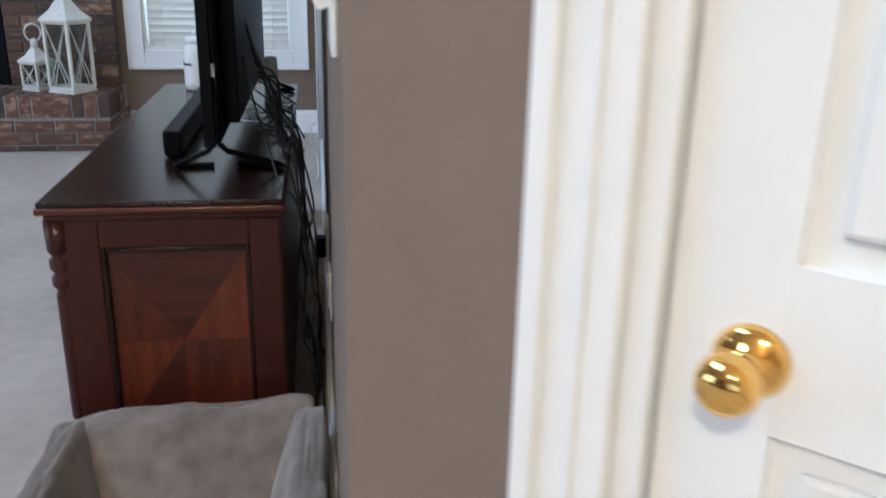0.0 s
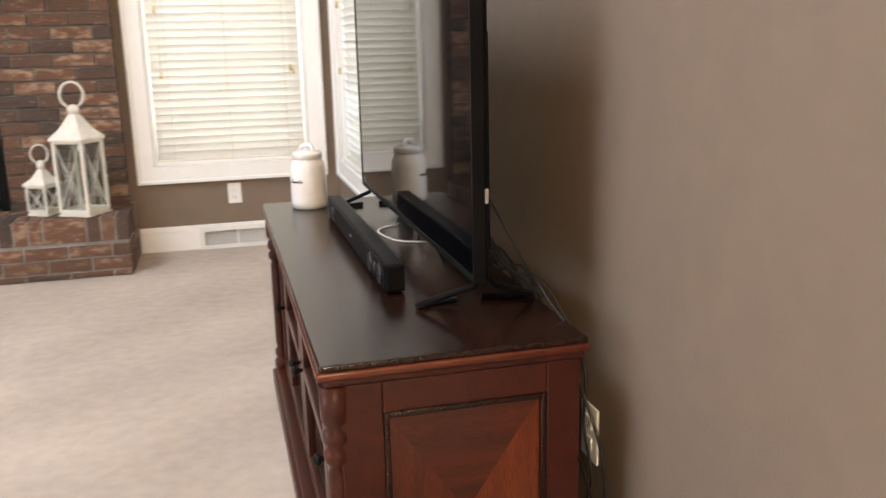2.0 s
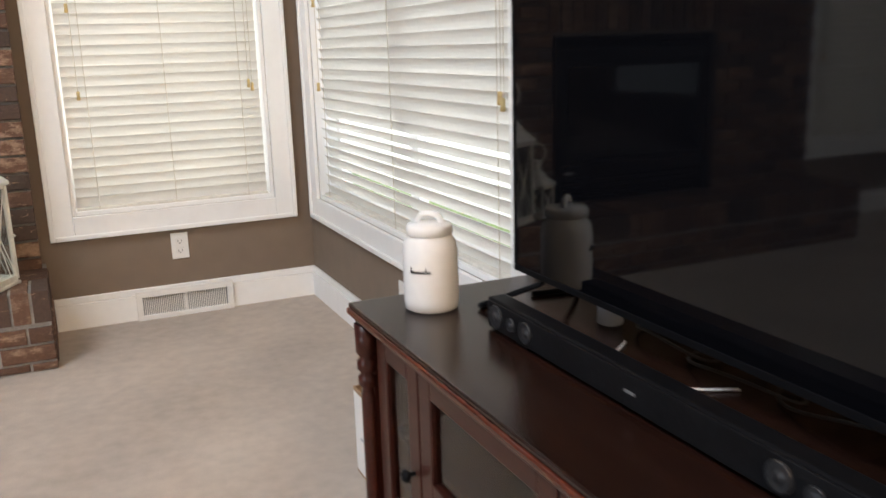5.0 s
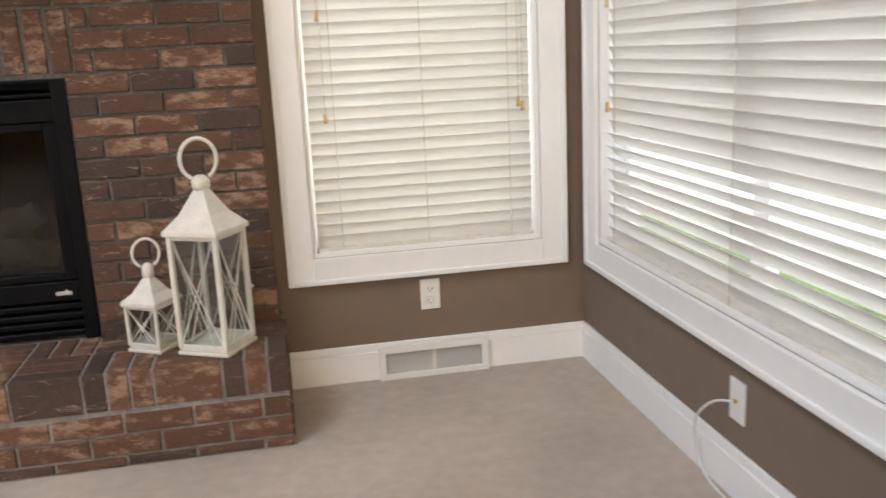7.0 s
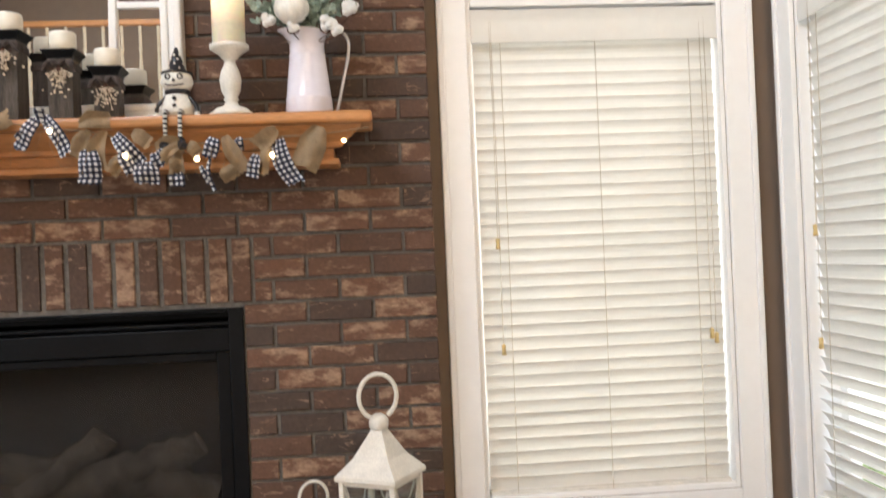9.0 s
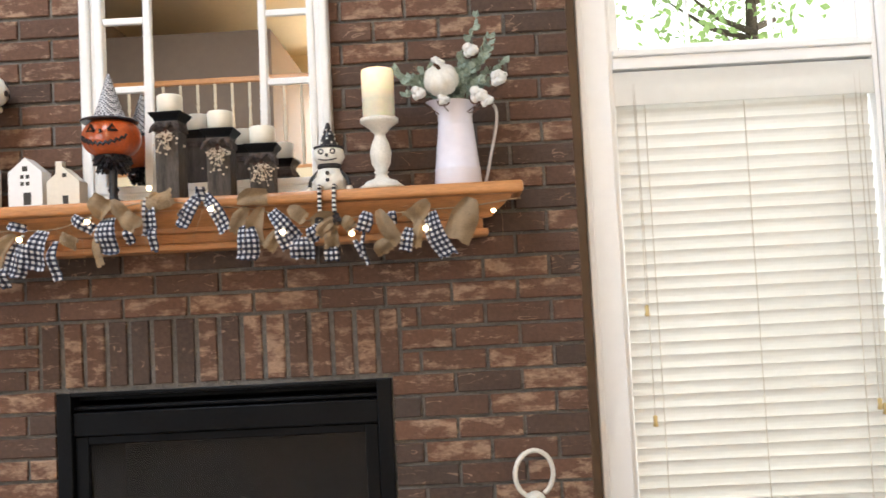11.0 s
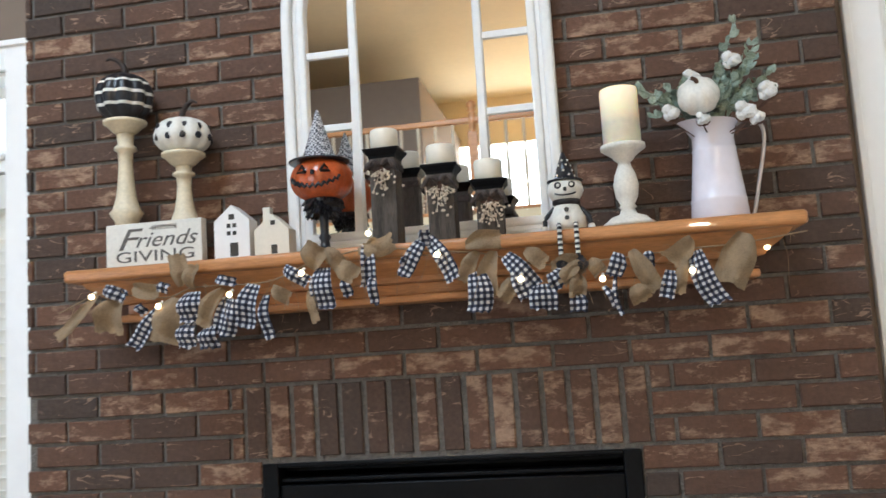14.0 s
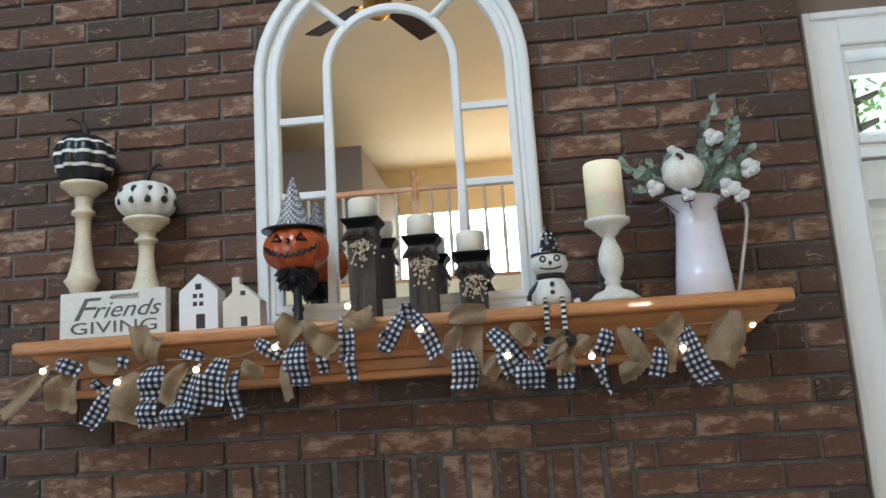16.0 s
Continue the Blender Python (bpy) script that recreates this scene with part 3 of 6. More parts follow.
for k in range(4):
    part("louvre", boxes([(FX0 + 0.047, FX1 - 0.047, 7.552 + 0.004 * (k % 2), 7.60, 0.312 + 0.03 * k, 0.332 + 0.03 * k)], 0.005), M_GLOSS, FB)
part("maker_plate", boxes([(-1.845, -1.795, 7.5485, 7.553, 0.452, 0.464), (-1.815, -1.807, 7.5485, 7.553, 0.464, 0.469)], 0.001), material("brushed_steel", (0.7, 0.7, 0.7), 0.3, 1.0), FB, "small bright metal plate")
M_LOG = material("ceramic_log", (0.3, 0.23, 0.17), 0.9, var=0.6, scale=14, bump=0.8, bscale=40)
for a, b, r in (((-2.55, 7.78, 0.58), (-1.95, 7.74, 0.60), 0.055), ((-2.45, 7.70, 0.56), (-2.2, 7.72, 0.74), 0.042), ((-2.2, 7.69, 0.63), (-1.9, 7.72, 0.70), 0.05), ((-2.6, 7.72, 0.66), (-2.35, 7.75, 0.63), 0.045), ((-2.05, 7.70, 0.60), (-1.86, 7.70, 0.56), 0.048)):
    pts = [Vector(a).lerp(Vector(b), i / 8) + Vector((0, random.uniform(-0.008, 0.008), random.uniform(-0.01, 0.01))) for i in range(9)]
    part("ceramic_log", tube(pts, [r * random.uniform(0.8, 1.12) for _ in pts], 12), M_LOG, FB, "pale ceramic log")
part("burner_tray", boxes([(-2.6, -1.86, 7.66, 7.86, FZ0 + 0.02, 0.535)], 0.01), M_IRON, FB)

# ---------------------------------------------------------------- mantel
MZ = 1.690
MANTEL = thing("mantel_shelf", pose(-2.25, BY, MZ), "golden oak mantel shelf fixed to the brick", "mantel")


def local(bm, ob):
    """Shifts a world-built mesh into the space of its thing."""
    bm.transform(ob.matrix_world.inverted())
    return bm


part("shelf", local(boxes([(-3.185, -1.315, 7.325, BY, MZ - 0.034, MZ)], 0.013, 4), MANTEL), M_OAK, MANTEL)
bm = bmesh.new()
prof = [(7.355, 1.656), (7.362, 1.645), (7.385, 1.625), (7.405, 1.612), (7.412, 1.60), (7.425, 1.597), (BY, 1.597), (BY, 1.656)]
a = [bm.verts.new((-3.15 + (p[0] - 7.355), *p)) for p in prof]
b = [bm.verts.new((-1.345 - (p[0] - 7.355), *p)) for p in prof]
for i in range(len(a)):
    f = bm.faces.new((a[i], a[(i + 1) % len(a)], b[(i + 1) % len(a)], b[i]))
bm.faces.new(a[::-1]), bm.faces.new(b)
bmesh.ops.recalc_face_normals(bm, faces=bm.faces)
part("crown_moulding", local(bm, MANTEL), M_OAK, MANTEL)
part("frieze_board", local(boxes([(-3.06, -1.43, 7.432, BY, 1.568, 1.597)], 0.003), MANTEL), M_OAK, MANTEL)
part("bottom_bead", local(boxes([(-3.075, -1.415, 7.418, BY, 1.548, 1.568)], 0.007, 3), MANTEL), M_OAK, MANTEL)

# ---------------------------------------------------------------- arched mirror
M_MIRROR = material("mirror_silver", (0.9, 0.9, 0.9), 0.01, 1.0, var=0.0)
MX, MW, MSP, MY = -2.241, 0.378, 2.375, 7.53
MIR = thing("arched_mirror", pose(MX, MY, MZ), "white window-style arched mirror leaning above the mantel", "mirror")


def arch_outline(w, z0, zs, n=28):
    return [(-w, z0)] + [(-w * math.cos(math.pi * i / n), zs + w * math.sin(math.pi * i / n)) for i in range(n + 1)] + [(w, z0)]


def arch_band(w_out, w_in, z0, z0_in, zs, y0, y1, bevel=0.006):
    """The frame between two arch outlines."""
    bm = bmesh.new()
    o, i = arch_outline(w_out, z0, zs), arch_outline(w_in, z0_in, zs)
    va = [[bm.verts.new((x, y, z)) for x, z in q] for q in (o, i) for y in (y0, y1)]
    n = len(o)
    for k in range(n):
        j = (k + 1) % n
        bm.faces.new((va[0][k], va[0][j], va[2][j], va[2][k]))
        bm.faces.new((va[1][j], va[1][k], va[3][k], va[3][j]))
        bm.faces.new((va[0][j], va[0][k], va[1][k], va[1][j]))
        bm.faces.new((va[2][k], va[2][j], va[3][j], va[3][k]))
    bmesh.ops.recalc_face_normals(bm, faces=bm.faces)
    if bevel:
        front = [e for q in (va[0], va[2]) for k in range(n) if (e := bm.edges.get((q[k], q[(k + 1) % n])))]
        r = bmesh.ops.bevel(bm, geom=front, offset=bevel, segments=3, affect='EDGES', profile=0.5)
        for f in r["faces"]:
            f.smooth = True
    return bm


ZS = MSP - MZ
M_FRAME = material("white_frame_paint", (0.8, 0.8, 0.79), 0.4, var=0.035, scale=7, bump=0.05, bscale=70)
part("outer_frame", arch_band(MW, MW - 0.03, 0, 0.03, ZS, -0.034, 0.008, 0.01), M_FRAME, MIR, "white worn painted frame")
part("middle_frame", arch_band(MW - 0.0295, MW - 0.043, 0.0295, 0.043, ZS, -0.016, 0.0075, 0.003), M_FRAME, MIR)
part("inner_frame", arch_band(MW - 0.0425, MW - 0.066, 0.0425, 0.066, ZS, -0.022, 0.007, 0.007), M_FRAME, MIR)
bm = bmesh.new()
prism(bm, arch_outline(MW - 0.06, 0.06, ZS), -0.002, 0.004)
part("mirror_glass", bm, M_MIRROR, MIR, "clear mirror glass")
part("centre_arch", arch_band(0.188, 0.164, 0.064, 0.063, ZS + 0.02, -0.014, -0.0005, 0.006), M_FRAME, MIR)
for s in (-1, 1):
    for z in (0.362, 0.574):
        part("muntin", boxes([(min(s * 0.184, s * 0.318), max(s * 0.184, s * 0.318), -0.010, -0.0005, z - 0.01, z + 0.01)], 0.003), M_FRAME, MIR)
    a = math.radians(48)
    p0, p1 = Vector((s * 0.176 * math.cos(a), -0.006, ZS + 0.02 + 0.176 * math.sin(a))), Vector((s * 0.325 * math.cos(a), -0.006, ZS + 0.325 * math.sin(a)))
    part("arch_muntin", tube([p0, p1], 0.011, 8), M_FRAME, MIR)

# ---------------------------------------------------------------- landing seen in the mirror
RAIL = thing("landing_railing", pose(0, 1.05, 2.8), "oak railing with pale turned balusters on the landing", "railing")
part("handrail", boxes([(XW, 0.9, -0.03, 0.03, 0.96, 1.02)], 0.015, 3), M_OAK, RAIL)
part("bottom_rail", boxes([(XW, 0.9, -0.03, 0.03, 0.002, 0.04)], 0.006), M_OAK, RAIL)
bal = lathe([(0.014, 0.04), (0.018, 0.05), (0.018, 0.22), (0.025, 0.25), (0.016, 0.28), (0.024, 0.44), (0.013, 0.68), (0.022, 0.72), (0.014, 0.75), (0.018, 0.79), (0.016, 0.96)], 10)
bal_ob = part("baluster", bal, material("tan_baluster_paint", (0.5, 0.42, 0.3), 0.5), RAIL)
bal_ob.location = (XW + 0.1, 0, 0)
for k in range(1, 37):
    o = new("baluster", bal_ob.data)
    o.parent = RAIL
    o.location = (XW + 0.1 + k * 0.186, 0, 0)
part("newel_post", boxes([(-2.95, -2.85, -0.05, 0.05, 0.002, 0.86)], 0.006), M_OAK, RAIL)
part("newel_cap", lathe([(0.05, 0.86), (0.03, 0.88), (0.044, 0.92), (0.044, 1.06), (0.026, 1.08), (0.05, 1.1), (0.034, 1.115), (0.05, 1.14), (0.052, 1.17), (0.034, 1.195), (0.012, 1.205)], 14, (-2.9, 0, 0)), M_OAK, RAIL)
lamp = thing("ceiling_light", pose(-0.3, -1.6, ZC), "round glowing ceiling light over the landing", "ceiling light")
part("base", lathe([(0.16, -0.03), (0.17, -0.02), (0.17, 0.0)], 24), M_BRASS, lamp)
part("shade", lathe([(0.02, -0.13), (0.1, -0.115), (0.15, -0.07), (0.155, -0.03)], 24), glowing("warm_shade", (1.0, 0.75, 0.42), 3.0), lamp)
hl = thing("hall_light", pose(-0.75, 0.93, 2.66), "round glowing ceiling light in the hall", "ceiling light")
part("base", lathe([(0.13, -0.03), (0.14, -0.02), (0.14, 0.0)], 24), M_BRASS, hl)
part("shade", lathe([(0.02, -0.1), (0.08, -0.09), (0.12, -0.06), (0.125, -0.03)], 24), glowing("hall_shade", (1.0, 0.75, 0.42), 3.0), hl)
# ceiling fan, at rest
M_FANWOOD = material("dark_fan_wood", (0.035, 0.01, 0.008), 0.5, var=0.3, scale=8, spec=0.15)
FAN = thing("ceiling_fan", pose(-2.64, 4.92, 3.97, 0, 0, 4), "ceiling fan with dark wooden blades hanging on a rod", "ceiling fan")
part("downrod", lathe([(0.06, ZC - 3.97), (0.055, ZC - 4.03), (0.014, ZC - 4.04), (0.014, 0.1)][::-1], 14), M_BRASS, FAN)
part("motor", lathe([(0.03, -0.14), (0.07, -0.12), (0.09, -0.04), (0.1, 0.02), (0.07, 0.09), (0.02, 0.11)], 24), M_BRASS, FAN)
for k in range(5):
    bl = part("blade", boxes([(0.16, 0.66, -0.065, 0.065, -0.006, 0.006)], 0.005), M_FANWOOD, FAN)
    bl.matrix_local = pose(0, 0, 0.0, 0, 0, 72 * k) @ pose(0, 0, 0, 12, 0, 0)
    br = part("blade_bracket", boxes([(0.08, 0.2, -0.02, 0.02, -0.012, -0.006)], 0.002), M_BRASS, bl)

# ---------------------------------------------------------------- television stand
SX0, SX1, SY0, SY1, SZ = -0.542, -0.088, 3.985, 5.482, 0.612
STAND = thing("tv_stand", pose(0, 0, 0), "dark cherry television stand with glazed doors and turned corners", "tv stand")
part("top", boxes([(SX0 + 0.004, SX1 - 0.002, SY0 + 0.004, SY1 - 0.004, SZ - 0.011, SZ)], 0.004, 3), M_CHERRY_TOP, STAND)
part("top_edge", boxes([(SX0, SX1, SY0, SY1, SZ - 0.025, SZ - 0.0105)], 0.006, 4), material("cherry_edge", (0.075, 0.0165, 0.008), 0.25, var=0.3, scale=5, stretch=(1, 1, 6), spec=0.4), STAND)
part("top_moulding", boxes([(SX0 + 0.012, SX1 - 0.004, SY0 + 0.012, SY1 - 0.012, SZ - 0.04, SZ - 0.025)], 0.006, 3), M_CHERRY, STAND)
FXS, BK = SX0 + 0.035, SX1 - 0.01
part("base", boxes([(SX0 - 0.003, BK, SY0 + 0.002, SY1 + 0.014, 0.002, 0.055), (SX0 + 0.008, BK, SY0 + 0.012, SY1 + 0.002, 0.055, 0.072)], 0.008, 3), M_CHERRY, STAND)
part("back_panel", boxes([(BK - 0.012, BK, SY0 + 0.03, SY1 - 0.03, 0.07, SZ - 0.04)]), M_CHERRY, STAND)
part("shelf", boxes([(FXS + 0.04, BK - 0.014, SY0 + 0.06, SY1 - 0.06, 0.33, 0.345)], 0.002), M_CHERRY, STAND)
for y0, sgn in ((SY0 + 0.018, 1), (SY1 - 0.018, -1)):
    ya, yb = sorted((y0, y0 + sgn * 0.03))
    side = part("side_panel", boxes([(FXS + 0.07, BK - 0.06, min(y0 + sgn * 0.021, y0 + sgn * 0.03), max(y0 + sgn * 0.021, y0 + sgn * 0.03), 0.11, SZ - 0.095)]), M_CHERRY, STAND)
    for r in ((FXS, FXS + 0.07, ya, yb, 0.07, SZ - 0.04), (BK - 0.06, BK - 0.001, ya, yb, 0.07, SZ - 0.04)):
        part("stile", boxes([r], 0.003), M_CHERRY, side)
    for r in ((FXS + 0.07, BK - 0.06, ya, yb, SZ - 0.095, SZ - 0.04), (FXS + 0.07, BK - 0.06, ya, yb, 0.07, 0.11)):
        part("rail", boxes([r], 0.003), M_CHERRY, side)
    # four matched veneer triangles, their sheen painted as tones, and a mitred bead
    xc, zc, hw, hz = (FXS + 0.07 + BK - 0.06) / 2, (0.11 + SZ - 0.095) / 2, (BK - FXS - 0.13) / 2, (SZ - 0.205) / 2
    ym = y0 + sgn * 0.014
    cs = [(xc - hw, zc - hz), (xc, zc - hz), (xc + hw, zc - hz), (xc + hw, zc), (xc + hw, zc + hz), (xc, zc + hz), (xc - hw, zc + hz), (xc - hw, zc)]
    for k in range(8):
        bm = bmesh.new()
        prism(bm, [(xc, zc), cs[k], cs[(k + 1) % 8]], min(ym, ym + sgn * 0.006), max(ym, ym + sgn * 0.006))
        part("veneer_piece", bm, (M_VENEER_B, M_VENEER_C, M_VENEER_C, M_VENEER_A, M_VENEER_B, M_VENEER_B, M_VENEER_C, M_VENEER_A)[k], side)
    part("panel_bead", boxes([(xc - hw, xc - hw + 0.01, min(y0, y0 + sgn * 0.013), max(y0, y0 + sgn * 0.013), zc - hz, zc + hz), (xc + hw - 0.01, xc + hw, min(y0, y0 + sgn * 0.013), max(y0, y0 + sgn * 0.013), zc - hz, zc + hz), (xc - hw + 0.01, xc + hw - 0.01, min(y0, y0 + sgn * 0.013), max(y0, y0 + sgn * 0.013), zc + hz - 0.01, zc + hz), (xc - hw + 0.01, xc + hw - 0.01, min(y0, y0 + sgn * 0.013), max(y0, y0 + sgn * 0.013), zc - hz, zc - hz + 0.01)], 0.003), M_CHERRY_TOP, side)
    part("corner_column", lathe([(0.02, 0.07), (0.024, 0.078), (0.024, 0.1), (0.016, 0.108), (0.021, 0.118), (0.021, 0.135), (0.013, 0.145), (0.017, 0.16), (0.0165, 0.42), (0.013, 0.432), (0.021, 0.442), (0.021, 0.458), (0.014, 0.466), (0.022, 0.476), (0.022, 0.492), (0.015, 0.5), (0.023, 0.512), (0.024, SZ - 0.04)], 16, (FXS - 0.006, y0 + sgn * 0.016, 0)), M_CHERRY, STAND)
# front: two narrow doors and two wide glazed doors
M_CABGLASS = glass("cabinet_glass", (0.8, 0.8, 0.78), 0.02)
y = SY0 + 0.055
widths = (0.215, 0.47, 0.47, 0.215)
for i, w in enumerate(widths):
    z0, z1, st = 0.075, SZ - 0.045, 0.05
    ya, yb = y + 0.003, y + w - 0.003
    d = part("door", boxes([(FXS + 0.01, FXS + 0.013, ya + st, yb - st, z0 + st, z1 - st)]), M_CABGLASS, STAND, "framed door with a reflecting glass pane")
    for r in ((ya, ya + st), (yb - st, yb)):
        part("stile", boxes([(FXS, FXS + 0.022, *r, z0, z1)], 0.003), M_CHERRY, d)
    for r in ((z1 - st, z1), (z0, z0 + st)) + (((0.325, 0.355),) if w > 0.3 else ()):
        part("rail", boxes([(FXS, FXS + 0.022, ya + st, yb - st, *r)], 0.003), M_CHERRY, d)
    ky = (ya + 0.025) if i in (2, 3) else (yb - 0.025)
    knob = lathe([(0.004, 0.0), (0.005, 0.01), (0.012, 0.016), (0.013, 0.022), (0.007, 0.028)], 12)
    knob.transform(pose(FXS, ky, 0.34, 0, -90, 0))
    part("knob", knob, M_IRON, d, "dark metal knob")
    y += w

# ---------------------------------------------------------------- television
TX, TY0, TY1, TZ0, TZ1 = -0.245, 4.124, 5.302, 0.682, 1.362
TV = thing("television", pose(0, 0, 0), "large black flat television on splayed wire feet", "television")
part("bezel", boxes([(TX - 0.002, TX + 0.02, TY0, TY1, TZ0, TZ0 + 0.012), (TX - 0.002, TX + 0.02, TY0, TY1, TZ1 - 0.008, TZ1), (TX - 0.002, TX + 0.02, TY0, TY0 + 0.008, TZ0 + 0.012, TZ1 - 0.008), (TX - 0.002, TX + 0.02, TY1 - 0.008, TY1, TZ0 + 0.012, TZ1 - 0.008)], 0.001), M_BLACK, TV)
part("screen", boxes([(TX, TX + 0.018, TY0 + 0.008, TY1 - 0.008, TZ0 + 0.012, TZ1 - 0.008)]), M_SCREEN, TV, "glossy dark screen")
part("back_cover", boxes([(TX + 0.02, TX + 0.03, TY0 + 0.004, TY1 - 0.004, TZ0 + 0.004, TZ1 - 0.02), (TX + 0.03, TX + 0.062, TY0 + 0.1, TY1 - 0.12, TZ0 + 0.03, TZ1 - 0.25)], 0.006), M_BLACK, TV)
part("side_label", boxes([(TX + 0.021, TX + 0.027, TY0 + 0.002, TY0 + 0.0045, TZ0 + 0.14, TZ0 + 0.165)]), material("grey_port_cover", (0.3, 0.31, 0.33), 0.5), TV)
for yy, s in ((TY0 + 0.11, 1), (TY1 + 0.0, 1)):
    part("foot", tube([(TX + 0.012, yy - 0.1, TZ0 + 0.004), (TX + 0.004, yy - 0.09, TZ0 - 0.01), (TX - 0.07, yy - 0.012, SZ + 0.014), (TX - 0.079, yy, SZ + 0.007), (TX - 0.07, yy + 0.008, SZ + 0.006), (TX + 0.0, yy + 0.02, SZ + 0.006)], 0.006, 8), M_BLACK, TV)
    part("foot", tube([(TX + 0.03, yy - 0.1, TZ0 + 0.004), (TX + 0.04, yy - 0.09, TZ0 - 0.01), (TX + 0.135, yy - 0.012, SZ + 0.014), (TX + 0.145, yy, SZ + 0.007), (TX + 0.135, yy + 0.008, SZ + 0.006), (TX + 0.05, yy + 0.02, SZ + 0.006)], 0.006, 8), M_BLACK, TV)

# soundbar
SB = thing("soundbar", pose(-0.362, 4.338, SZ, 0, 0, 0.2), "long black soundbar with round drivers before the television", "soundbar")
part("cabinet", boxes([(0, 0.038, 0, 0.855, 0.004, 0.061)], 0.006, 3), M_BLACK, SB)
part("grille", boxes([(-0.003, 0.0, 0.012, 0.845, 0.008, 0.057)], 0.001), M_IRON, SB)
M_CONE = material("grey_cone", (0.035, 0.035, 0.038), 0.3, 0.3, var=0.2, scale=40)
for yy, r in ((0.05, 0.021), (0.105, 0.012), (0.155, 0.019), (0.71, 0.019), (0.76, 0.012), (0.812, 0.021)):
    bm = lathe([(r, 0), (r, 0.004), (r * 0.85, 0.0035), (r * 0.4, 0.0015), (r * 0.35, 0.003), (0.001, 0.0045)], 18)
    bm.transform(pose(-0.003, yy, 0.033, 0, -90, 0))
    part("driver", bm, M_CONE, SB, "round speaker cone")
M_GREYBADGE = material("silver_badge", (0.35, 0.35, 0.36), 0.4, 0.6)
part("badge", boxes([(-0.0045, -0.003, 0.415, 0.437, 0.03, 0.034)]), M_GREYBADGE, SB)
for yy in (0.1, 0.74):
    part("rubber_foot", boxes([(0.006, 0.036, yy - 0.02, yy + 0.02, 0, 0.004)]), M_BLACK, SB)

# canister
CAN = thing("canister", pose(-0.402, 5.36, SZ), "white glazed ceramic jar with a lid and script", "canister")
part("jar", lathe([(0.045, 0.0), (0.0525, 0.004), (0.0545, 0.02), (0.0545, 0.115), (0.051, 0.135), (0.043, 0.147), (0.041, 0.150)], 32), M_WHITE, CAN)
part("lid", lathe([(0.043, 0.150), (0.0455, 0.152), (0.0455, 0.166), (0.042, 0.171), (0.015, 0.175), (0.002, 0.175)], 32), M_WHITE, CAN)
part("lid_handle", tube(curve_points([(-0.018, 0.018, 0.172), (-0.012, 0.012, 0.186), (0.0, 0.0, 0.19), (0.012, -0.012, 0.186), (0.018, -0.018, 0.172)], 5), 0.007, 8), M_WHITE, CAN)
bm = bmesh.new()
for k in range(7):
    a = math.radians(205 + k * 6.5)
    pts = [(0.0552 * math.cos(a + q), 0.0552 * math.sin(a + q), 0.082 + h) for q, h in ((-0.05, 0.0), (-0.01, 0.012 if k in (0, 5) else 0.006), (0.02, 0.0), (0.05, 0.003))]
    tube(pts, 0.0011, 5, bm)
part("script", bm, M_BLACK, CAN, "dark handwritten script")

# cables behind the television and a grey router
M_CABLE = material("black_cable", (0.012, 0.012, 0.013), 0.5, var=0.1)
M_GREY = material("grey_plastic", (0.46, 0.48, 0.52), 0.45, var=0.05)
rt = thing("router", pose(-0.16, 5.1, SZ), "slim grey tapered router standing behind the television", "router")
part("body", lathe([(0.016, 0.0), (0.024, 0.004), (0.022, 0.06), (0.018, 0.135), (0.01, 0.138)], 20), M_GREY, rt)
CABLE_LABEL = "thin black cable looping down behind the stand"
for i in range(9):
    k, g = i * 0.045, random.Random(40 + i)
    q = lambda w: g.uniform(-w, w)
    pts = [(TX + 0.06, 4.5 + k, 0.9 - k * 0.5), (-0.13, 4.45 + k, 0.72 + q(0.03)), (-0.105 + q(0.012), 4.3 + k, SZ + 0.012 + 0.02 * (i % 3)), (-0.072 + q(0.008), 4.18 + 0.05 * i, SZ + 0.03 * (i % 2)), (-0.05 + q(0.02), 4.1 + 0.035 * i + q(0.04), SZ - 0.1), (-0.05 + q(0.025), 4.08 + 0.03 * i + q(0.05), 0.4 + q(0.05)), (-0.045 + q(0.02), 4.05 + 0.03 * i + q(0.06), 0.27 + q(0.04)), (-0.04 + q(0.02), 4.12 + 0.03 * i, 0.13 + q(0.05)), (-0.045, 4.15 + 0.04 * i, 0.01)]
    tagged(part("cable", tube(curve_points(pts, 6), g.uniform(0.0022, 0.0034), 6), M_CABLE), CABLE_LABEL, "cable", "cables behind the stand")
for i, (x, y, r) in enumerate(((-0.14, 4.62, 0.06), (-0.145, 4.78, 0.075), (-0.13, 4.95, 0.065))):
    g = random.Random(60 + i)
    ring = [(x + 0.6 * r * math.cos(a), y + 1.5 * r * math.sin(a), SZ + 0.005 + 0.018 * (1 + math.sin(2 * a + i)) / 2) for a in [0.5 * q for q in range(13)]]
    tagged(part("cable", tube(curve_points([(TX + 0.05, y + 0.05, SZ + 0.08)] + ring + [(-0.094, y - 0.1, SZ + 0.004), (-0.06, y - 0.12, SZ - 0.06)], 5), 0.0026, 6), M_CABLE), "black cable coiled on top of the stand", "cable", "cables behind the stand")
tagged(part("cable", tube(curve_points([(TX + 0.066, 4.32, 0.84), (-0.155, 4.24, 0.76), (-0.125, 4.17, 0.68), (-0.1, 4.09, SZ + 0.006), (-0.07, 4.08, SZ - 0.03), (-0.05, 4.12, 0.45)], 7), 0.0022, 6), M_CABLE), CABLE_LABEL, "cable", "cables behind the stand")
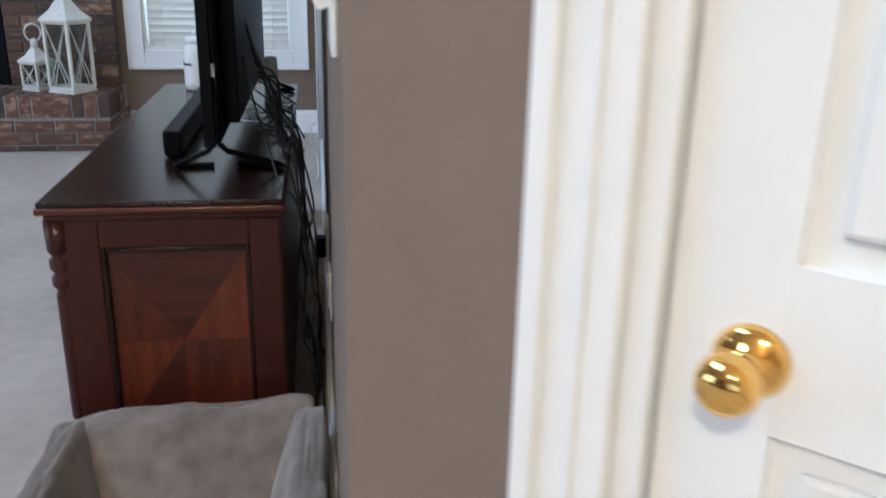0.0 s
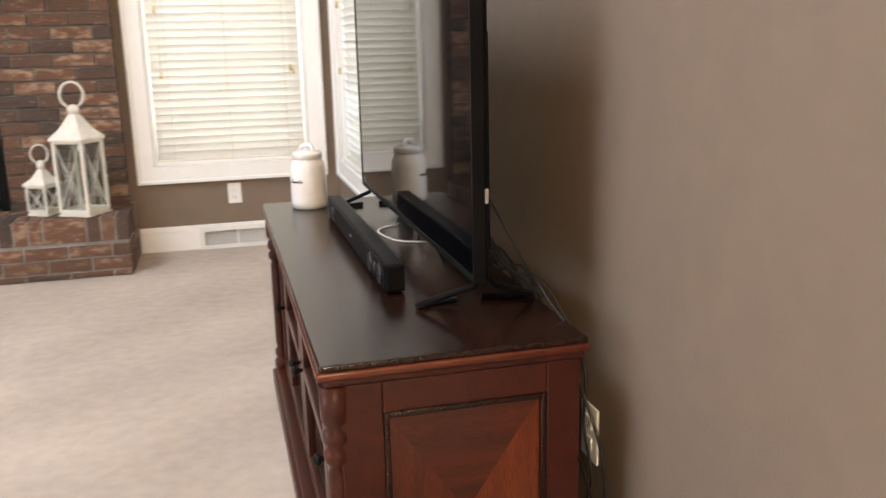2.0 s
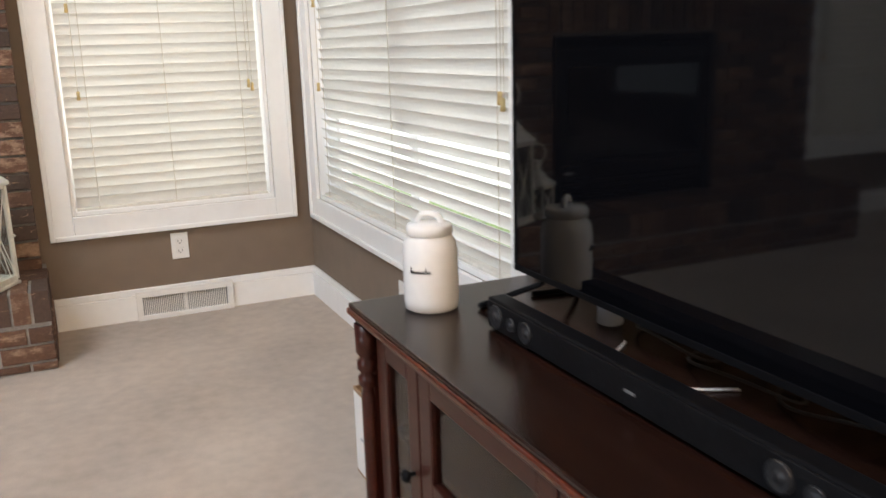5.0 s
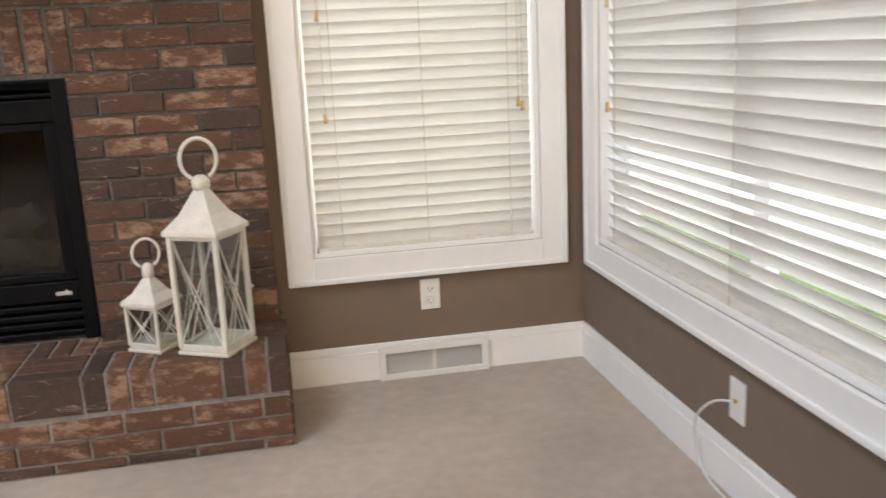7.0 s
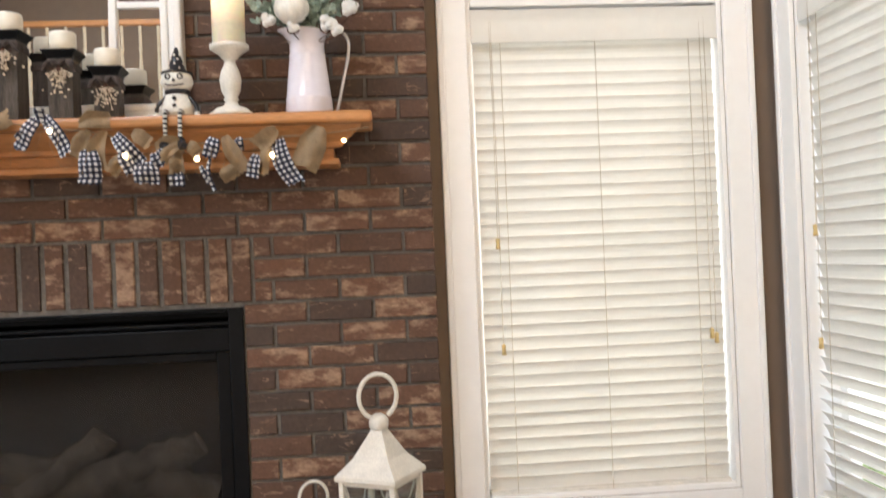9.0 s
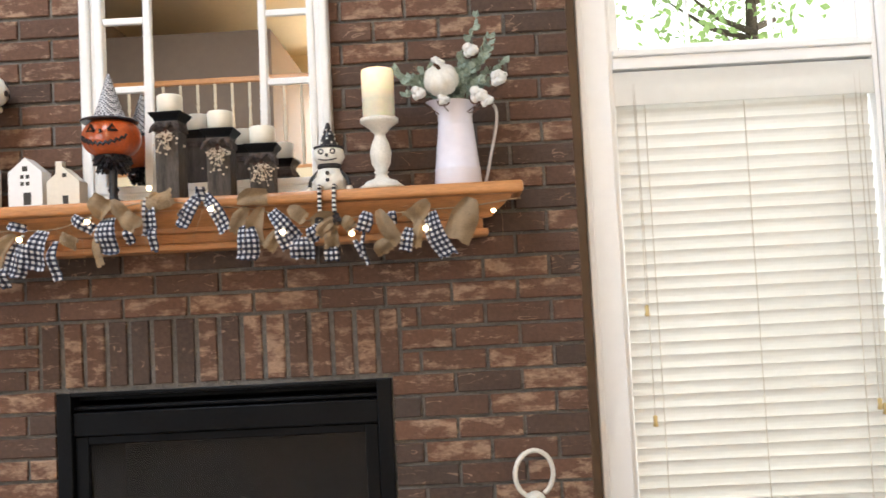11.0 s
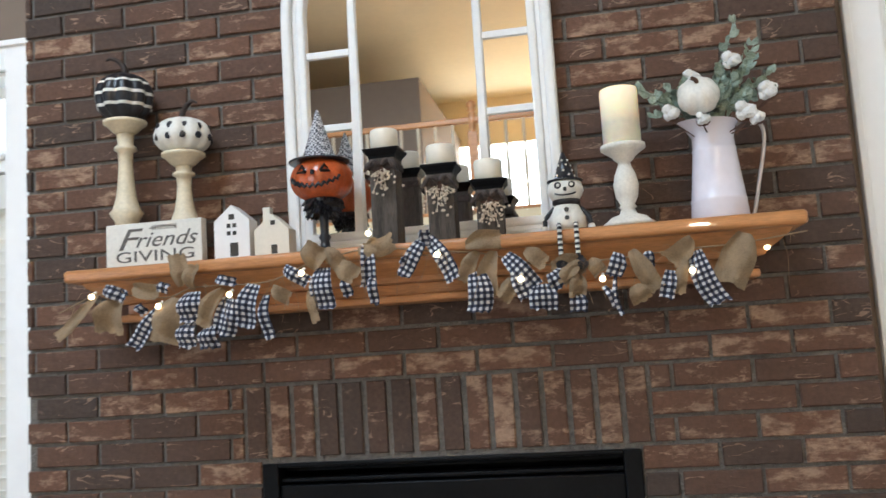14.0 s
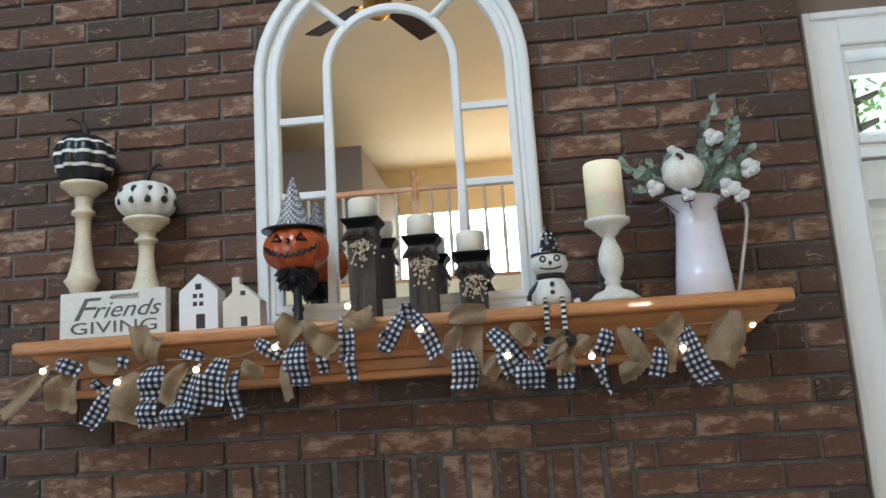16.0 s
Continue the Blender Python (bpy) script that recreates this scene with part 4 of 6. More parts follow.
adapter = thing("power_adapter", pose(0, 4.53, 0.331, 0, 0, -90), "black plug adapter in the outlet behind the stand", "power adapter")
part("body", boxes([(-0.02, 0.02, -0.036, -0.0095, -0.026, 0.026)], 0.005, 3), M_BLACK, adapter)
part("cord", tube(curve_points([(0, -0.03, -0.026), (0.004, -0.034, -0.08), (-0.02, -0.03, -0.2), (-0.1, -0.035, -0.31)], 6), 0.0025, 6), M_CABLE, adapter)
tagged(part("cable", tube(curve_points([(-0.2, 5.0, SZ + 0.004), (-0.27, 4.93, SZ + 0.004), (-0.25, 4.8, SZ + 0.004), (-0.18, 4.75, SZ + 0.004)], 6), 0.002, 6), M_PLATE), "thin white cable lying on the stand", "cable", "cables behind the stand")

# carton beside the stand
M_CARD = material("cardboard", (0.36, 0.23, 0.13), 0.85, var=0.15, scale=9, bump=0.1, bscale=120)
CARTON = thing("carton", pose(-0.40, 5.69, 0), "open white printed cardboard carton beside the stand", "box")
part("body", boxes([(0, 0.004, 0, 0.22, 0.0, 0.245), (0.236, 0.24, 0, 0.22, 0.0, 0.245), (0.004, 0.236, 0, 0.004, 0.0, 0.245), (0.004, 0.236, 0.216, 0.22, 0.0, 0.245), (0.004, 0.236, 0.004, 0.216, 0.0, 0.2)]), M_CARD, CARTON)
lab = boxes([(-0.002, -0.0005, 0.006, 0.214, 0.01, 0.235), (0.006, 0.234, 0.2205, 0.222, 0.01, 0.235)])
lp = part("printed_wrap", lab, M_PLATE, CARTON, "white printed wrap")
part("print", boxes([(-0.0035, -0.002, 0.03, 0.03 + w, 0.06 + 0.05 * i, 0.068 + 0.05 * i) for i, w in enumerate((0.1, 0.14, 0.08))]), M_GREY, lp)

# ---------------------------------------------------------------- pet bed
M_SUEDE = material("taupe_suede", (0.2, 0.167, 0.143), 0.85, var=0.3, scale=2.4, bump=0.25, bscale=14, spec=0.2)
M_SUEDE.node_tree.nodes["Principled BSDF"].inputs["Sheen Weight"].default_value = 0.45
M_SUEDE.node_tree.nodes["Principled BSDF"].inputs["Sheen Roughness"].default_value = 0.4


def cushion(x0, x1, y0, y1, z0, z1, puff=0.03, seed=1, crisp=7):
    """A stuffed block with bulging sides and soft dents."""
    bm = bmesh.new()
    box(bm, x0, x1, y0, y1, z0, z1)
    bmesh.ops.subdivide_edges(bm, edges=bm.edges[:], cuts=17, use_grid_fill=True)
    c, h = Vector(((x0 + x1) / 2, (y0 + y1) / 2, (z0 + z1) / 2)), Vector(((x1 - x0) / 2, (y1 - y0) / 2, (z1 - z0) / 2))
    for v in bm.verts:
        q = Vector(((v.co.x - c.x) / h.x, (v.co.y - c.y) / h.y, (v.co.z - c.z) / h.z))
        n = (abs(q.x) ** crisp + abs(q.y) ** crisp + abs(q.z) ** crisp) ** (1 / crisp)
        s = 1 / max(n, 1e-6) * max(abs(q.x), abs(q.y), abs(q.z))
        q *= s
        # soft dents, and creases that run down from the seams
        w = noise.noise(v.co * 9 + Vector((seed, 0, 0))) * 0.35 - 0.3 * max(0, 1 - 6 * abs(noise.noise(Vector((v.co.x * 11, v.co.y * 11, v.co.z * 4 + seed)))))
        v.co = c + Vector((q.x * h.x, q.y * h.y, q.z * h.z)) + q.normalized() * puff * w
    for f in bm.faces:
        f.smooth = True
    return bm


BED = thing("pet_bed", pose(0, 0, 0), "small taupe suede pet sofa standing against the stand", "pet bed")
back = cushion(-0.515, -0.045, 3.80, 3.965, 0.02, 0.205, 0.05, 2, 12)
for v in back.verts:
    up = max(0, (v.co.z - 0.02) / 0.18)
    # a wedge: the face slopes back to a thin ridge, which rises towards the wall
    v.co.y += 0.115 * up * (3.965 - v.co.y) / 0.165
    v.co.z += (0.018 * ((v.co.x + 0.285) / 0.235) ** 3) * up
part("backrest", back, M_SUEDE, BED)
for x0, x1, top, lean, seed in ((-0.53, -0.425, 0.205, 1, 3), (-0.15, -0.02, 0.215, -1, 4)):
    arm = cushion(x0, x1, 3.34, 3.955, 0.005, top, 0.04, seed, 8)
    outer = x0 if lean > 0 else x1
    for v in arm.verts:
        v.co.x += (outer - v.co.x) * 0.55 * max(0, v.co.z / top)
    part("armrest", arm, M_SUEDE, BED)
part("seat_cushion", cushion(-0.48, -0.30, 3.34, 3.85, 0.02, 0.06, 0.03, 5), M_SUEDE, BED)
part("seat_cushion", cushion(-0.30, -0.125, 3.34, 3.85, 0.02, 0.06, 0.03, 6), M_SUEDE, BED)
part("bed_base", boxes([(-0.555, -0.04, 3.37, 3.94, 0.001, 0.03)], 0.01), M_SUEDE, BED)

# ---------------------------------------------------------------- door in the angled hall wall
DOOR = thing("door_1", HALL, "closed white panel door with a brass knob", "door", kind="structure")
dw = DS1 - DS0
casing_rows = [(DS0 - 0.08, DS0 - 0.012, -0.016, 0, 0, 2.12), (DS1 + 0.012, DS1 + 0.088, -0.016, 0, 0, 2.12), (DS0 - 0.012, DS1 + 0.012, -0.016, 0, 2.052, 2.12)]
part("door_casing", boxes(casing_rows + [(DS0 - 0.08, DS0 - 0.062, -0.022, -0.014, 0, 2.12), (DS0 - 0.04, DS0 - 0.034, -0.019, -0.014, 0, 2.05), (DS0 - 0.034, DS0 - 0.012, -0.012, 0.0, 0, 2.05)], 0.004, 3), M_TRIM, DOOR)
part("door_jamb", boxes([(DS0 - 0.012, DS0 + 0.008, -0.008, 0.09, 0, 2.04), (DS1 - 0.008, DS1 + 0.012, -0.008, 0.09, 0, 2.04), (DS0 + 0.008, DS1 - 0.008, -0.008, 0.09, 2.02, 2.04)], 0.002), M_TRIM, DOOR)
leaf = [(DS0 + 0.011, DS1 - 0.011, 0.012, 0.04, 0.008, 2.017)]
st = 0.068
for z0, z1 in ((0.008, 0.24), (0.803, 0.908), (1.5, 1.62), (1.9, 2.017)):
    leaf.append((DS0 + 0.011 + st, DS1 - 0.011 - st, 0.004, 0.013, z0, z1))
mid = (DS0 + DS1) / 2
leaf += [(DS0 + 0.011, DS0 + 0.011 + st, 0.004, 0.013, 0.008, 2.017), (DS1 - 0.011 - st, DS1 - 0.011, 0.004, 0.013, 0.008, 2.017)]
for z0, z1 in ((0.24, 0.803), (0.908, 1.5), (1.62, 1.9)):
    leaf.append((mid - 0.05, mid + 0.05, 0.004, 0.013, z0, z1))
part("door_leaf", boxes(leaf, 0.0009), M_TRIM, DOOR)
for z0, z1 in ((0.24, 0.803), (0.908, 1.5), (1.62, 1.9)):
    for x0, x1 in ((DS0 + 0.011 + st, mid - 0.05), (mid + 0.05, DS1 - 0.011 - st)):
        part("panel", boxes([(x0 + 0.018, x1 - 0.018, 0.006, 0.0125, z0 + 0.018, z1 - 0.018)], 0.005), M_TRIM, DOOR)
kn = lathe([(0.026, 0.0), (0.026, 0.004), (0.021, 0.009), (0.012, 0.012), (0.009, 0.022), (0.012, 0.028), (0.0195, 0.036), (0.0215, 0.046), (0.018, 0.056), (0.009, 0.061), (0.001, 0.062)], 28)
kn.transform(pose(DS0 + 0.062, 0.004, 0.847, 90, 0, 0) @ Matrix.Scale(0.85, 4))
part("door_knob", kn, M_BRASS, DOOR, "polished brass knob", True)

# ---------------------------------------------------------------- wall plates and vent


def wall_plate(name, m, w, label, cat, kindof, hh=0.057):
    """Plate with rounded edges; local x across, z up, -y into the room."""
    p = thing(name, m, label, cat, "wall plates")
    part("plate", boxes([(-w / 2, w / 2, -0.006, 0, -hh, hh)], 0.003, 3), M_PLATE, p)
    if kindof == "outlet":
        for z in (-0.021, 0.021):
            r = part("receptacle", boxes([(-0.017, 0.017, -0.0085, -0.006, z - 0.014, z + 0.014)], 0.004), M_PLATE, p)
            part("slots", boxes([(-0.008, -0.006, -0.0089, -0.0084, z - 0.004, z + 0.006), (0.006, 0.008, -0.0089, -0.0084, z - 0.004, z + 0.006), (-0.002, 0.002, -0.0089, -0.0084, z - 0.011, z - 0.007)]), M_BLACK, r)
    elif kindof == "switch":
        for x in (-0.042, 0.042):
            tg = boxes([(-0.005, 0.005, -0.016, 0, -0.006, 0.006)], 0.002)
            tg.transform(pose(x, -0.005, 0.002, 25, 0, 0))
            part("toggle", tg, M_PLATE, p)
        kb = lathe([(0.008, 0), (0.0075, 0.008), (0.002, 0.009)], 16)
        kb.transform(pose(0, -0.006, 0.002, 90, 0, 0))
        part("dimmer_knob", kb, material("satin_steel", (0.6, 0.6, 0.6), 0.3, 1.0), p, "small steel dimmer knob")
    elif kindof == "cable":
        bm = lathe([(0.006, 0), (0.006, 0.008), (0.004, 0.01)], 10)
        bm.transform(pose(0, -0.006, 0, 90, 0, 0))
        part("jack", bm, M_BRASS, p)
    return p


EAST = lambda y, z: pose(0, y, z, 0, 0, -90)
wall_plate("wall_outlet", pose(-0.595, YN, 0.305), 0.072, "white double outlet plate on the taupe wall", "outlet", "outlet")
wall_plate("wall_outlet", EAST(4.169, 0.349), 0.072, "white double outlet plate beside the stand", "outlet", "outlet")
wall_plate("cable_plate", EAST(6.53, 0.267), 0.072, "white cable outlet plate under the wide window", "outlet", "cable")
wall_plate("wall_outlet", EAST(4.53, 0.352), 0.072, "white outlet plate behind the stand", "outlet", "outlet")
wall_plate("light_switch", EAST(3.249, 1.019), 0.15, "white plate with two toggles and a dimmer", "switch", "switch", 0.048)
tagged(part("cable", tube(curve_points([(-0.014, 6.53, 0.267), (-0.05, 6.57, 0.255), (-0.06, 6.64, 0.18), (-0.035, 6.68, 0.06), (-0.03, 6.62, 0.006), (-0.04, 6.45, 0.006)], 8), 0.0035, 6), M_PLATE), "white coaxial cable hanging from the wall plate", "cable")

VENT = thing("floor_vent", pose(-0.595, YN - 0.017, 0.056), "white metal air register set into the baseboard", "vent")
part("frame", boxes([(-0.205, 0.205, -0.018, -0.001, 0.045, 0.072), (-0.205, 0.205, -0.018, -0.001, -0.056, -0.036), (-0.205, -0.18, -0.018, -0.001, -0.036, 0.045), (0.18, 0.205, -0.018, -0.001, -0.036, 0.045), (-0.006, 0.006, -0.01, -0.001, -0.036, 0.045)], 0.002), M_PLATE, VENT)
part("back", boxes([(-0.18, 0.18, -0.003, 0.0, -0.036, 0.045)]), material("grey_metal", (0.25, 0.27, 0.29), 0.5), VENT)
fin = boxes([(-0.0012, 0.0012, -0.009, -0.003, -0.036, 0.045)])
fin_ob = part("fin", fin, M_PLATE, VENT)
fin_ob.matrix_local = pose(-0.176, 0, 0, 0, 0, 25)
for k in range(1, 46):
    x = -0.176 + k * 0.0078
    o = new("fin", fin_ob.data)
    o.parent = VENT
    o.matrix_local = pose(x, 0, 0, 0, 0, 25 if x < 0 else -35)
# ---------------------------------------------------------------- lanterns on the hearth
M_LANGLASS = glass("lantern_glass", (0.93, 0.95, 0.94))


def lantern(m, w, h, roof, ring, label):
    """Square glass lantern: base, posts, crossed wires, hipped roof, neck and ring."""
    L = thing("lantern", m, label, "lantern", "hearth lanterns")
    a, pw = w / 2, w * 0.085
    part("base", boxes([(-a, a, -a, a, 0, 0.012), (-a + 0.006, a - 0.006, -a + 0.006, a - 0.006, 0.012, 0.022)], 0.003), M_WORN, L)
    for sx in (-1, 1):
        for sy in (-1, 1):
            x0, x1 = sorted((sx * a * 0.97, sx * (a * 0.97 - pw)))
            y0, y1 = sorted((sy * a * 0.97, sy * (a * 0.97 - pw)))
            part("post", boxes([(x0, x1, y0, y1, 0.02, h)], 0.002), M_WORN, L)
    b = a * 0.97 - pw
    for k in range(4):
        R = pose(0, 0, 0, 0, 0, 90 * k)
        bm = boxes([(-b, b, -a * 0.94, -a * 0.94 + 0.006, 0.022, 0.022 + pw * 0.8), (-b, b, -a * 0.94, -a * 0.94 + 0.006, h - pw * 0.8, h)], 0.001)
        for s in (-1, 1):
            tube([(-b * s, -a * 0.93, 0.022 + pw), (b * s, -a * 0.93, h - pw)], 0.0022, 6, bm)
            tube([(-b * s * 0.55, -a * 0.92, 0.022 + pw), (b * s * 0.9, -a * 0.92, h - pw)], 0.0018, 6, bm)
        bm.transform(R)
        part("side_frame", bm, M_WORN, L)
        g = boxes([(-b, b, -a * 0.88, -a * 0.88 + 0.002, 0.024, h)])
        g.transform(R)
        part("glass_pane", g, M_LANGLASS, L)
    bm = bmesh.new()
    rings = []
    for s, z in ((a * 1.04, h), (a * 1.06, h + 0.004), (a * 1.05, h + 0.014), (a * 0.62, h + roof * 0.45), (a * 0.2, h + roof), (a * 0.2, h + roof + 0.01)):
        rings.append([bm.verts.new((sx * s, sy * s, z)) for sx, sy in ((-1, -1), (1, -1), (1, 1), (-1, 1))])
    for p, q in zip(rings, rings[1:]):
        for k in range(4):
            bm.faces.new((p[k], p[(k + 1) % 4], q[(k + 1) % 4], q[k]))
    bm.faces.new(rings[0][::-1]), bm.faces.new(rings[-1])
    part("roof", bm, M_WORN, L)
    zt = h + roof
    part("neck", lathe([(a * 0.2, zt), (a * 0.3, zt + 0.008), (a * 0.31, zt + 0.028), (a * 0.24, zt + 0.038), (a * 0.12, zt + 0.045)], 18), M_WORN, L)
    cz = zt + 0.03 + ring * 0.52
    part("ring", tube([(ring * 0.46 * math.sin(t) * 0.7, -ring * 0.46 * math.sin(t) * 0.7, cz - ring * 0.52 * math.cos(t)) for t in [0.5 + (2 * math.pi - 1.0) * i / 22 for i in range(23)]], ring * 0.055, 8), M_WORN, L)
    bm = lathe([(0.004, 0), (0.006, 0.004), (0.003, 0.01), (0.006, 0.014), (0.002, 0.02)], 8)
    bm.transform(pose(b * 0.9, -a * 0.985, h * 0.5, 90, 0, 0))
    part("latch", bm, M_WORN, L)
    return L


lantern(pose(-1.332, 7.302, HZ, 0, 0, 61), 0.176, 0.37, 0.128, 0.119, "tall white worn metal and glass lantern on the hearth")
lantern(pose(-1.524, 7.368, HZ, 0, 0, 58), 0.124, 0.147, 0.082, 0.088, "small white worn metal and glass lantern on the hearth")

# ---------------------------------------------------------------- things on the mantel
M_INK = material("grey_ink", (0.11, 0.1, 0.09), 0.7, var=0.25, scale=60)
M_SIGN = material("whitewashed_board", (0.68, 0.66, 0.6), 0.7, var=0.08, scale=14, bump=0.1, bscale=90)


def lettering(name, text, size, m, mat, parent, shear=0.0, depth=0.0008, stretch=1.0, label=""):
    cu = bpy.data.curves.new(name, 'FONT')
    cu.body, cu.size, cu.shear, cu.extrude, cu.align_x = text, size, shear, depth, 'CENTER'
    cu.resolution_u = 3
    tmp = bpy.data.objects.new(name, cu)
    me = bpy.data.meshes.new_from_object(tmp)
    bpy.data.objects.remove(tmp)
    bpy.data.curves.remove(cu)
    me.materials.clear()
    me.materials.append(mat)
    me.transform(pose(0, 0, 0, 90, 0, 0) @ Matrix.Diagonal((stretch, 1, 1, 1)))
    o = new(name, me)
    o.parent = parent
    o.matrix_local = m
    if label:
        o["label"] = label
    return o


SIGN = thing("wooden_sign", pose(-2.943, 7.372, MZ), "white wooden block sign lettered Friends GIVING", "sign")
part("board", boxes([(-0.136, 0.136, -0.012, 0.02, 0, 0.116)], 0.002), M_SIGN, SIGN)
lettering("initial", "F", 0.08, pose(-0.080, -0.0125, 0.046), M_INK, SIGN, 0.35, stretch=1.45)
lettering("word", "riends", 0.058, pose(0.032, -0.0125, 0.05), M_INK, SIGN, 0.4, stretch=1.2)
lettering("word", "GIVING", 0.042, pose(0.004, -0.0125, 0.012), M_INK, SIGN, stretch=1.62)
bm = bmesh.new()
tube([(-0.01, -0.013, 0.098), (0.03, -0.013, 0.102), (0.068, -0.013, 0.1)], 0.0007, 5, bm)
for k in range(9):
    for s in (-1, 1):
        x = -0.004 + k * 0.008
        tube([(x, -0.013, 0.1), (x + 0.004, -0.013, 0.1 + s * 0.005), (x + 0.008, -0.013, 0.1 + s * 0.006)], [0.0004, 0.0014, 0.0003], 5, bm)
part("leaf_sprig", bm, M_INK, SIGN)

M_CREAMWOOD = material("cream_turned_wood", (0.66, 0.58, 0.42), 0.5, var=0.12, scale=12)


def spindle_stand(x, y, h, label):
    s = thing("spindle_stand", pose(x, y, MZ), label, "stand", "pumpkin stands")
    k = h / 0.41
    part("spindle", lathe([(0.045, 0), (0.045, 0.02), (0.03, 0.03), (0.026, 0.1 * k), (0.032, 0.135 * k), (0.046, 0.157 * k), (0.037, 0.168 * k), (0.028, 0.2 * k), (0.022, 0.245 * k), (0.019, 0.29 * k), (0.021, 0.325 * k), (0.031, 0.33 * k), (0.03, 0.338 * k), (0.021, 0.345 * k), (0.024, 0.375 * k)], 26), M_CREAMWOOD, s)
    part("plate", lathe([(0.024, h - 0.036), (0.034, h - 0.03), (0.052, h - 0.012), (0.059, h - 0.008), (0.059, h), (0.05, h + 0.001)], 28), M_CREAMWOOD, s)
    return s


spindle_stand(-3.072, 7.455, 0.425, "tall cream turned wooden stand behind the sign")
spindle_stand(-2.897, 7.452, 0.315, "short cream turned wooden stand behind the sign")
M_PBLACK = material("black_paint", (0.014, 0.014, 0.018), 0.35, var=0.3, scale=12)
M_PWHITE = material("white_pumpkin", (0.74, 0.72, 0.66), 0.55, var=0.1, scale=14, bump=0.1, bscale=60)
M_STEM = material("dark_stem", (0.03, 0.018, 0.013), 0.7, var=0.4, scale=30, bump=0.5, bscale=60)


def pumpkin_profile(r, h, n=22):
    return [(max(0.004, r * math.sin(math.pi * (0.04 + 0.92 * i / n)) ** 0.72), h / 2 - h / 2 * math.cos(math.pi * (0.04 + 0.92 * i / n))) for i in range(n + 1)]


P1 = thing("pumpkin", pose(-3.072, 7.455, MZ + 0.425, 0, 0, 10), "black and white striped pumpkin on a turned stand", "pumpkin", "mantel pumpkins")
bm = lathe(pumpkin_profile(0.081, 0.136), 60, lobes=10, depth=0.13)
for f in bm.faces:
    z = f.calc_center_median().z
    f.material_index = 1 if any(abs(z - q) < 0.0055 for q in (0.036, 0.073, 0.107)) else 0
part("body", bm, [M_PBLACK, M_PWHITE], P1, smooth=True)
part("stem", tube(curve_points([(0, 0, 0.12), (0.002, 0, 0.152), (-0.012, 0, 0.175), (-0.036, 0, 0.187), (-0.05, 0, 0.182)], 5), [0.012, 0.0115, 0.011, 0.0105, 0.01, 0.0095, 0.009, 0.0085, 0.008, 0.0075, 0.007, 0.0065, 0.006, 0.0055, 0.005, 0.0045, 0.004, 0.004, 0.004, 0.004, 0.003], 8), M_STEM, P1)
P2 = thing("pumpkin", pose(-2.897, 7.452, MZ + 0.315), "white pumpkin with black spots on a turned stand", "pumpkin", "mantel pumpkins")
part("body", lathe(pumpkin_profile(0.079, 0.099), 60, lobes=9, depth=0.13), M_PWHITE, P2, smooth=True)
for row, (z, r) in enumerate(((0.038, 0.079), (0.066, 0.075))):
    for k in range(11):
        a = 2 * math.pi * k / 11 + row * 0.12
        d = lathe([(0.001, -0.004), (0.0098, -0.002), (0.0098, 0.001), (0.006, 0.0025), (0.001, 0.003)], 10)
        rr = r * (1 - 0.13 * (0.5 - 0.5 * math.cos(9 * a)) ** 2)
        d.transform(pose(rr * math.cos(a), rr * math.sin(a), z, 0, 90, math.degrees(a)))
        part("spot", d, M_PBLACK, P2)
part("stem", tube(curve_points([(0, 0, 0.08), (0.0, 0, 0.112), (0.012, 0, 0.134), (0.03, 0, 0.147), (0.043, 0, 0.141)], 4), [0.011 - 0.0005 * i for i in range(17)], 8), M_STEM, P2)

M_CLAY = material("cream_stoneware", (0.7, 0.65, 0.55), 0.45, var=0.05, scale=10)
# near-black that paints the shade inside holes
M_DARK = material("painted_opening_shade", (0.05, 0.045, 0.04), 0.9, var=0.1)


def clay_house(x, y, w, eave, ridge, holes, label, chimney=False, mat=M_CLAY):
    """Solid tea-light house: gabled front, its window holes dark blocks that paint their shade."""
    h = thing("ceramic_house", pose(x, y, MZ), label, "ornament", "ceramic houses")
    out = [(-w / 2, 0), (w / 2, 0), (w / 2, eave), (0, ridge), (-w / 2, eave)]
    bm = bmesh.new()
    prism(bm, out, -0.022, 0.034)
    if chimney:
        box(bm, -w * 0.30, -w * 0.10, -0.005, 0.02, eave, ridge + 0.02)
    part("body", bm, mat, h)
    for a, b, z0, z1 in holes:
        o = part("opening", boxes([(a, b, -0.0225, -0.015, z0, z1)], 0.0008), M_DARK, h, "dark block painted as the shade in a window opening")
    return h


clay_house(-2.731, 7.40, 0.098, 0.103, 0.145, [(-0.008, 0.008, 0.105, 0.12)] + [(x, x + 0.011, z, z + 0.011) for x in (-0.014, 0.002) for z in (0.064, 0.084)] + [(-0.006, 0.017, 0.008, 0.044)], "tall white ceramic gabled house ornament", mat=M_WHITE)
clay_house(-2.622, 7.40, 0.094, 0.07, 0.112, [(-0.002, 0.011, 0.082, 0.094), (-0.002, 0.015, 0.006, 0.03)], "cream ceramic house ornament with a chimney", True)

# pumpkin-headed figure on a turned post, one plain shape
M_ORANGE = material("orange_glaze", (0.42, 0.085, 0.02), 0.28, var=0.25, scale=14, coat=0.3)
M_CHECKHAT = material("patterned_hat", (0.3, 0.3, 0.3), 0.6)
hn, hk = M_CHECKHAT.node_tree.nodes, M_CHECKHAT.node_tree.links
chk, cob = hn.new("ShaderNodeTexChecker"), hn.new("ShaderNodeTexCoord")
chk.inputs["Scale"].default_value = 185
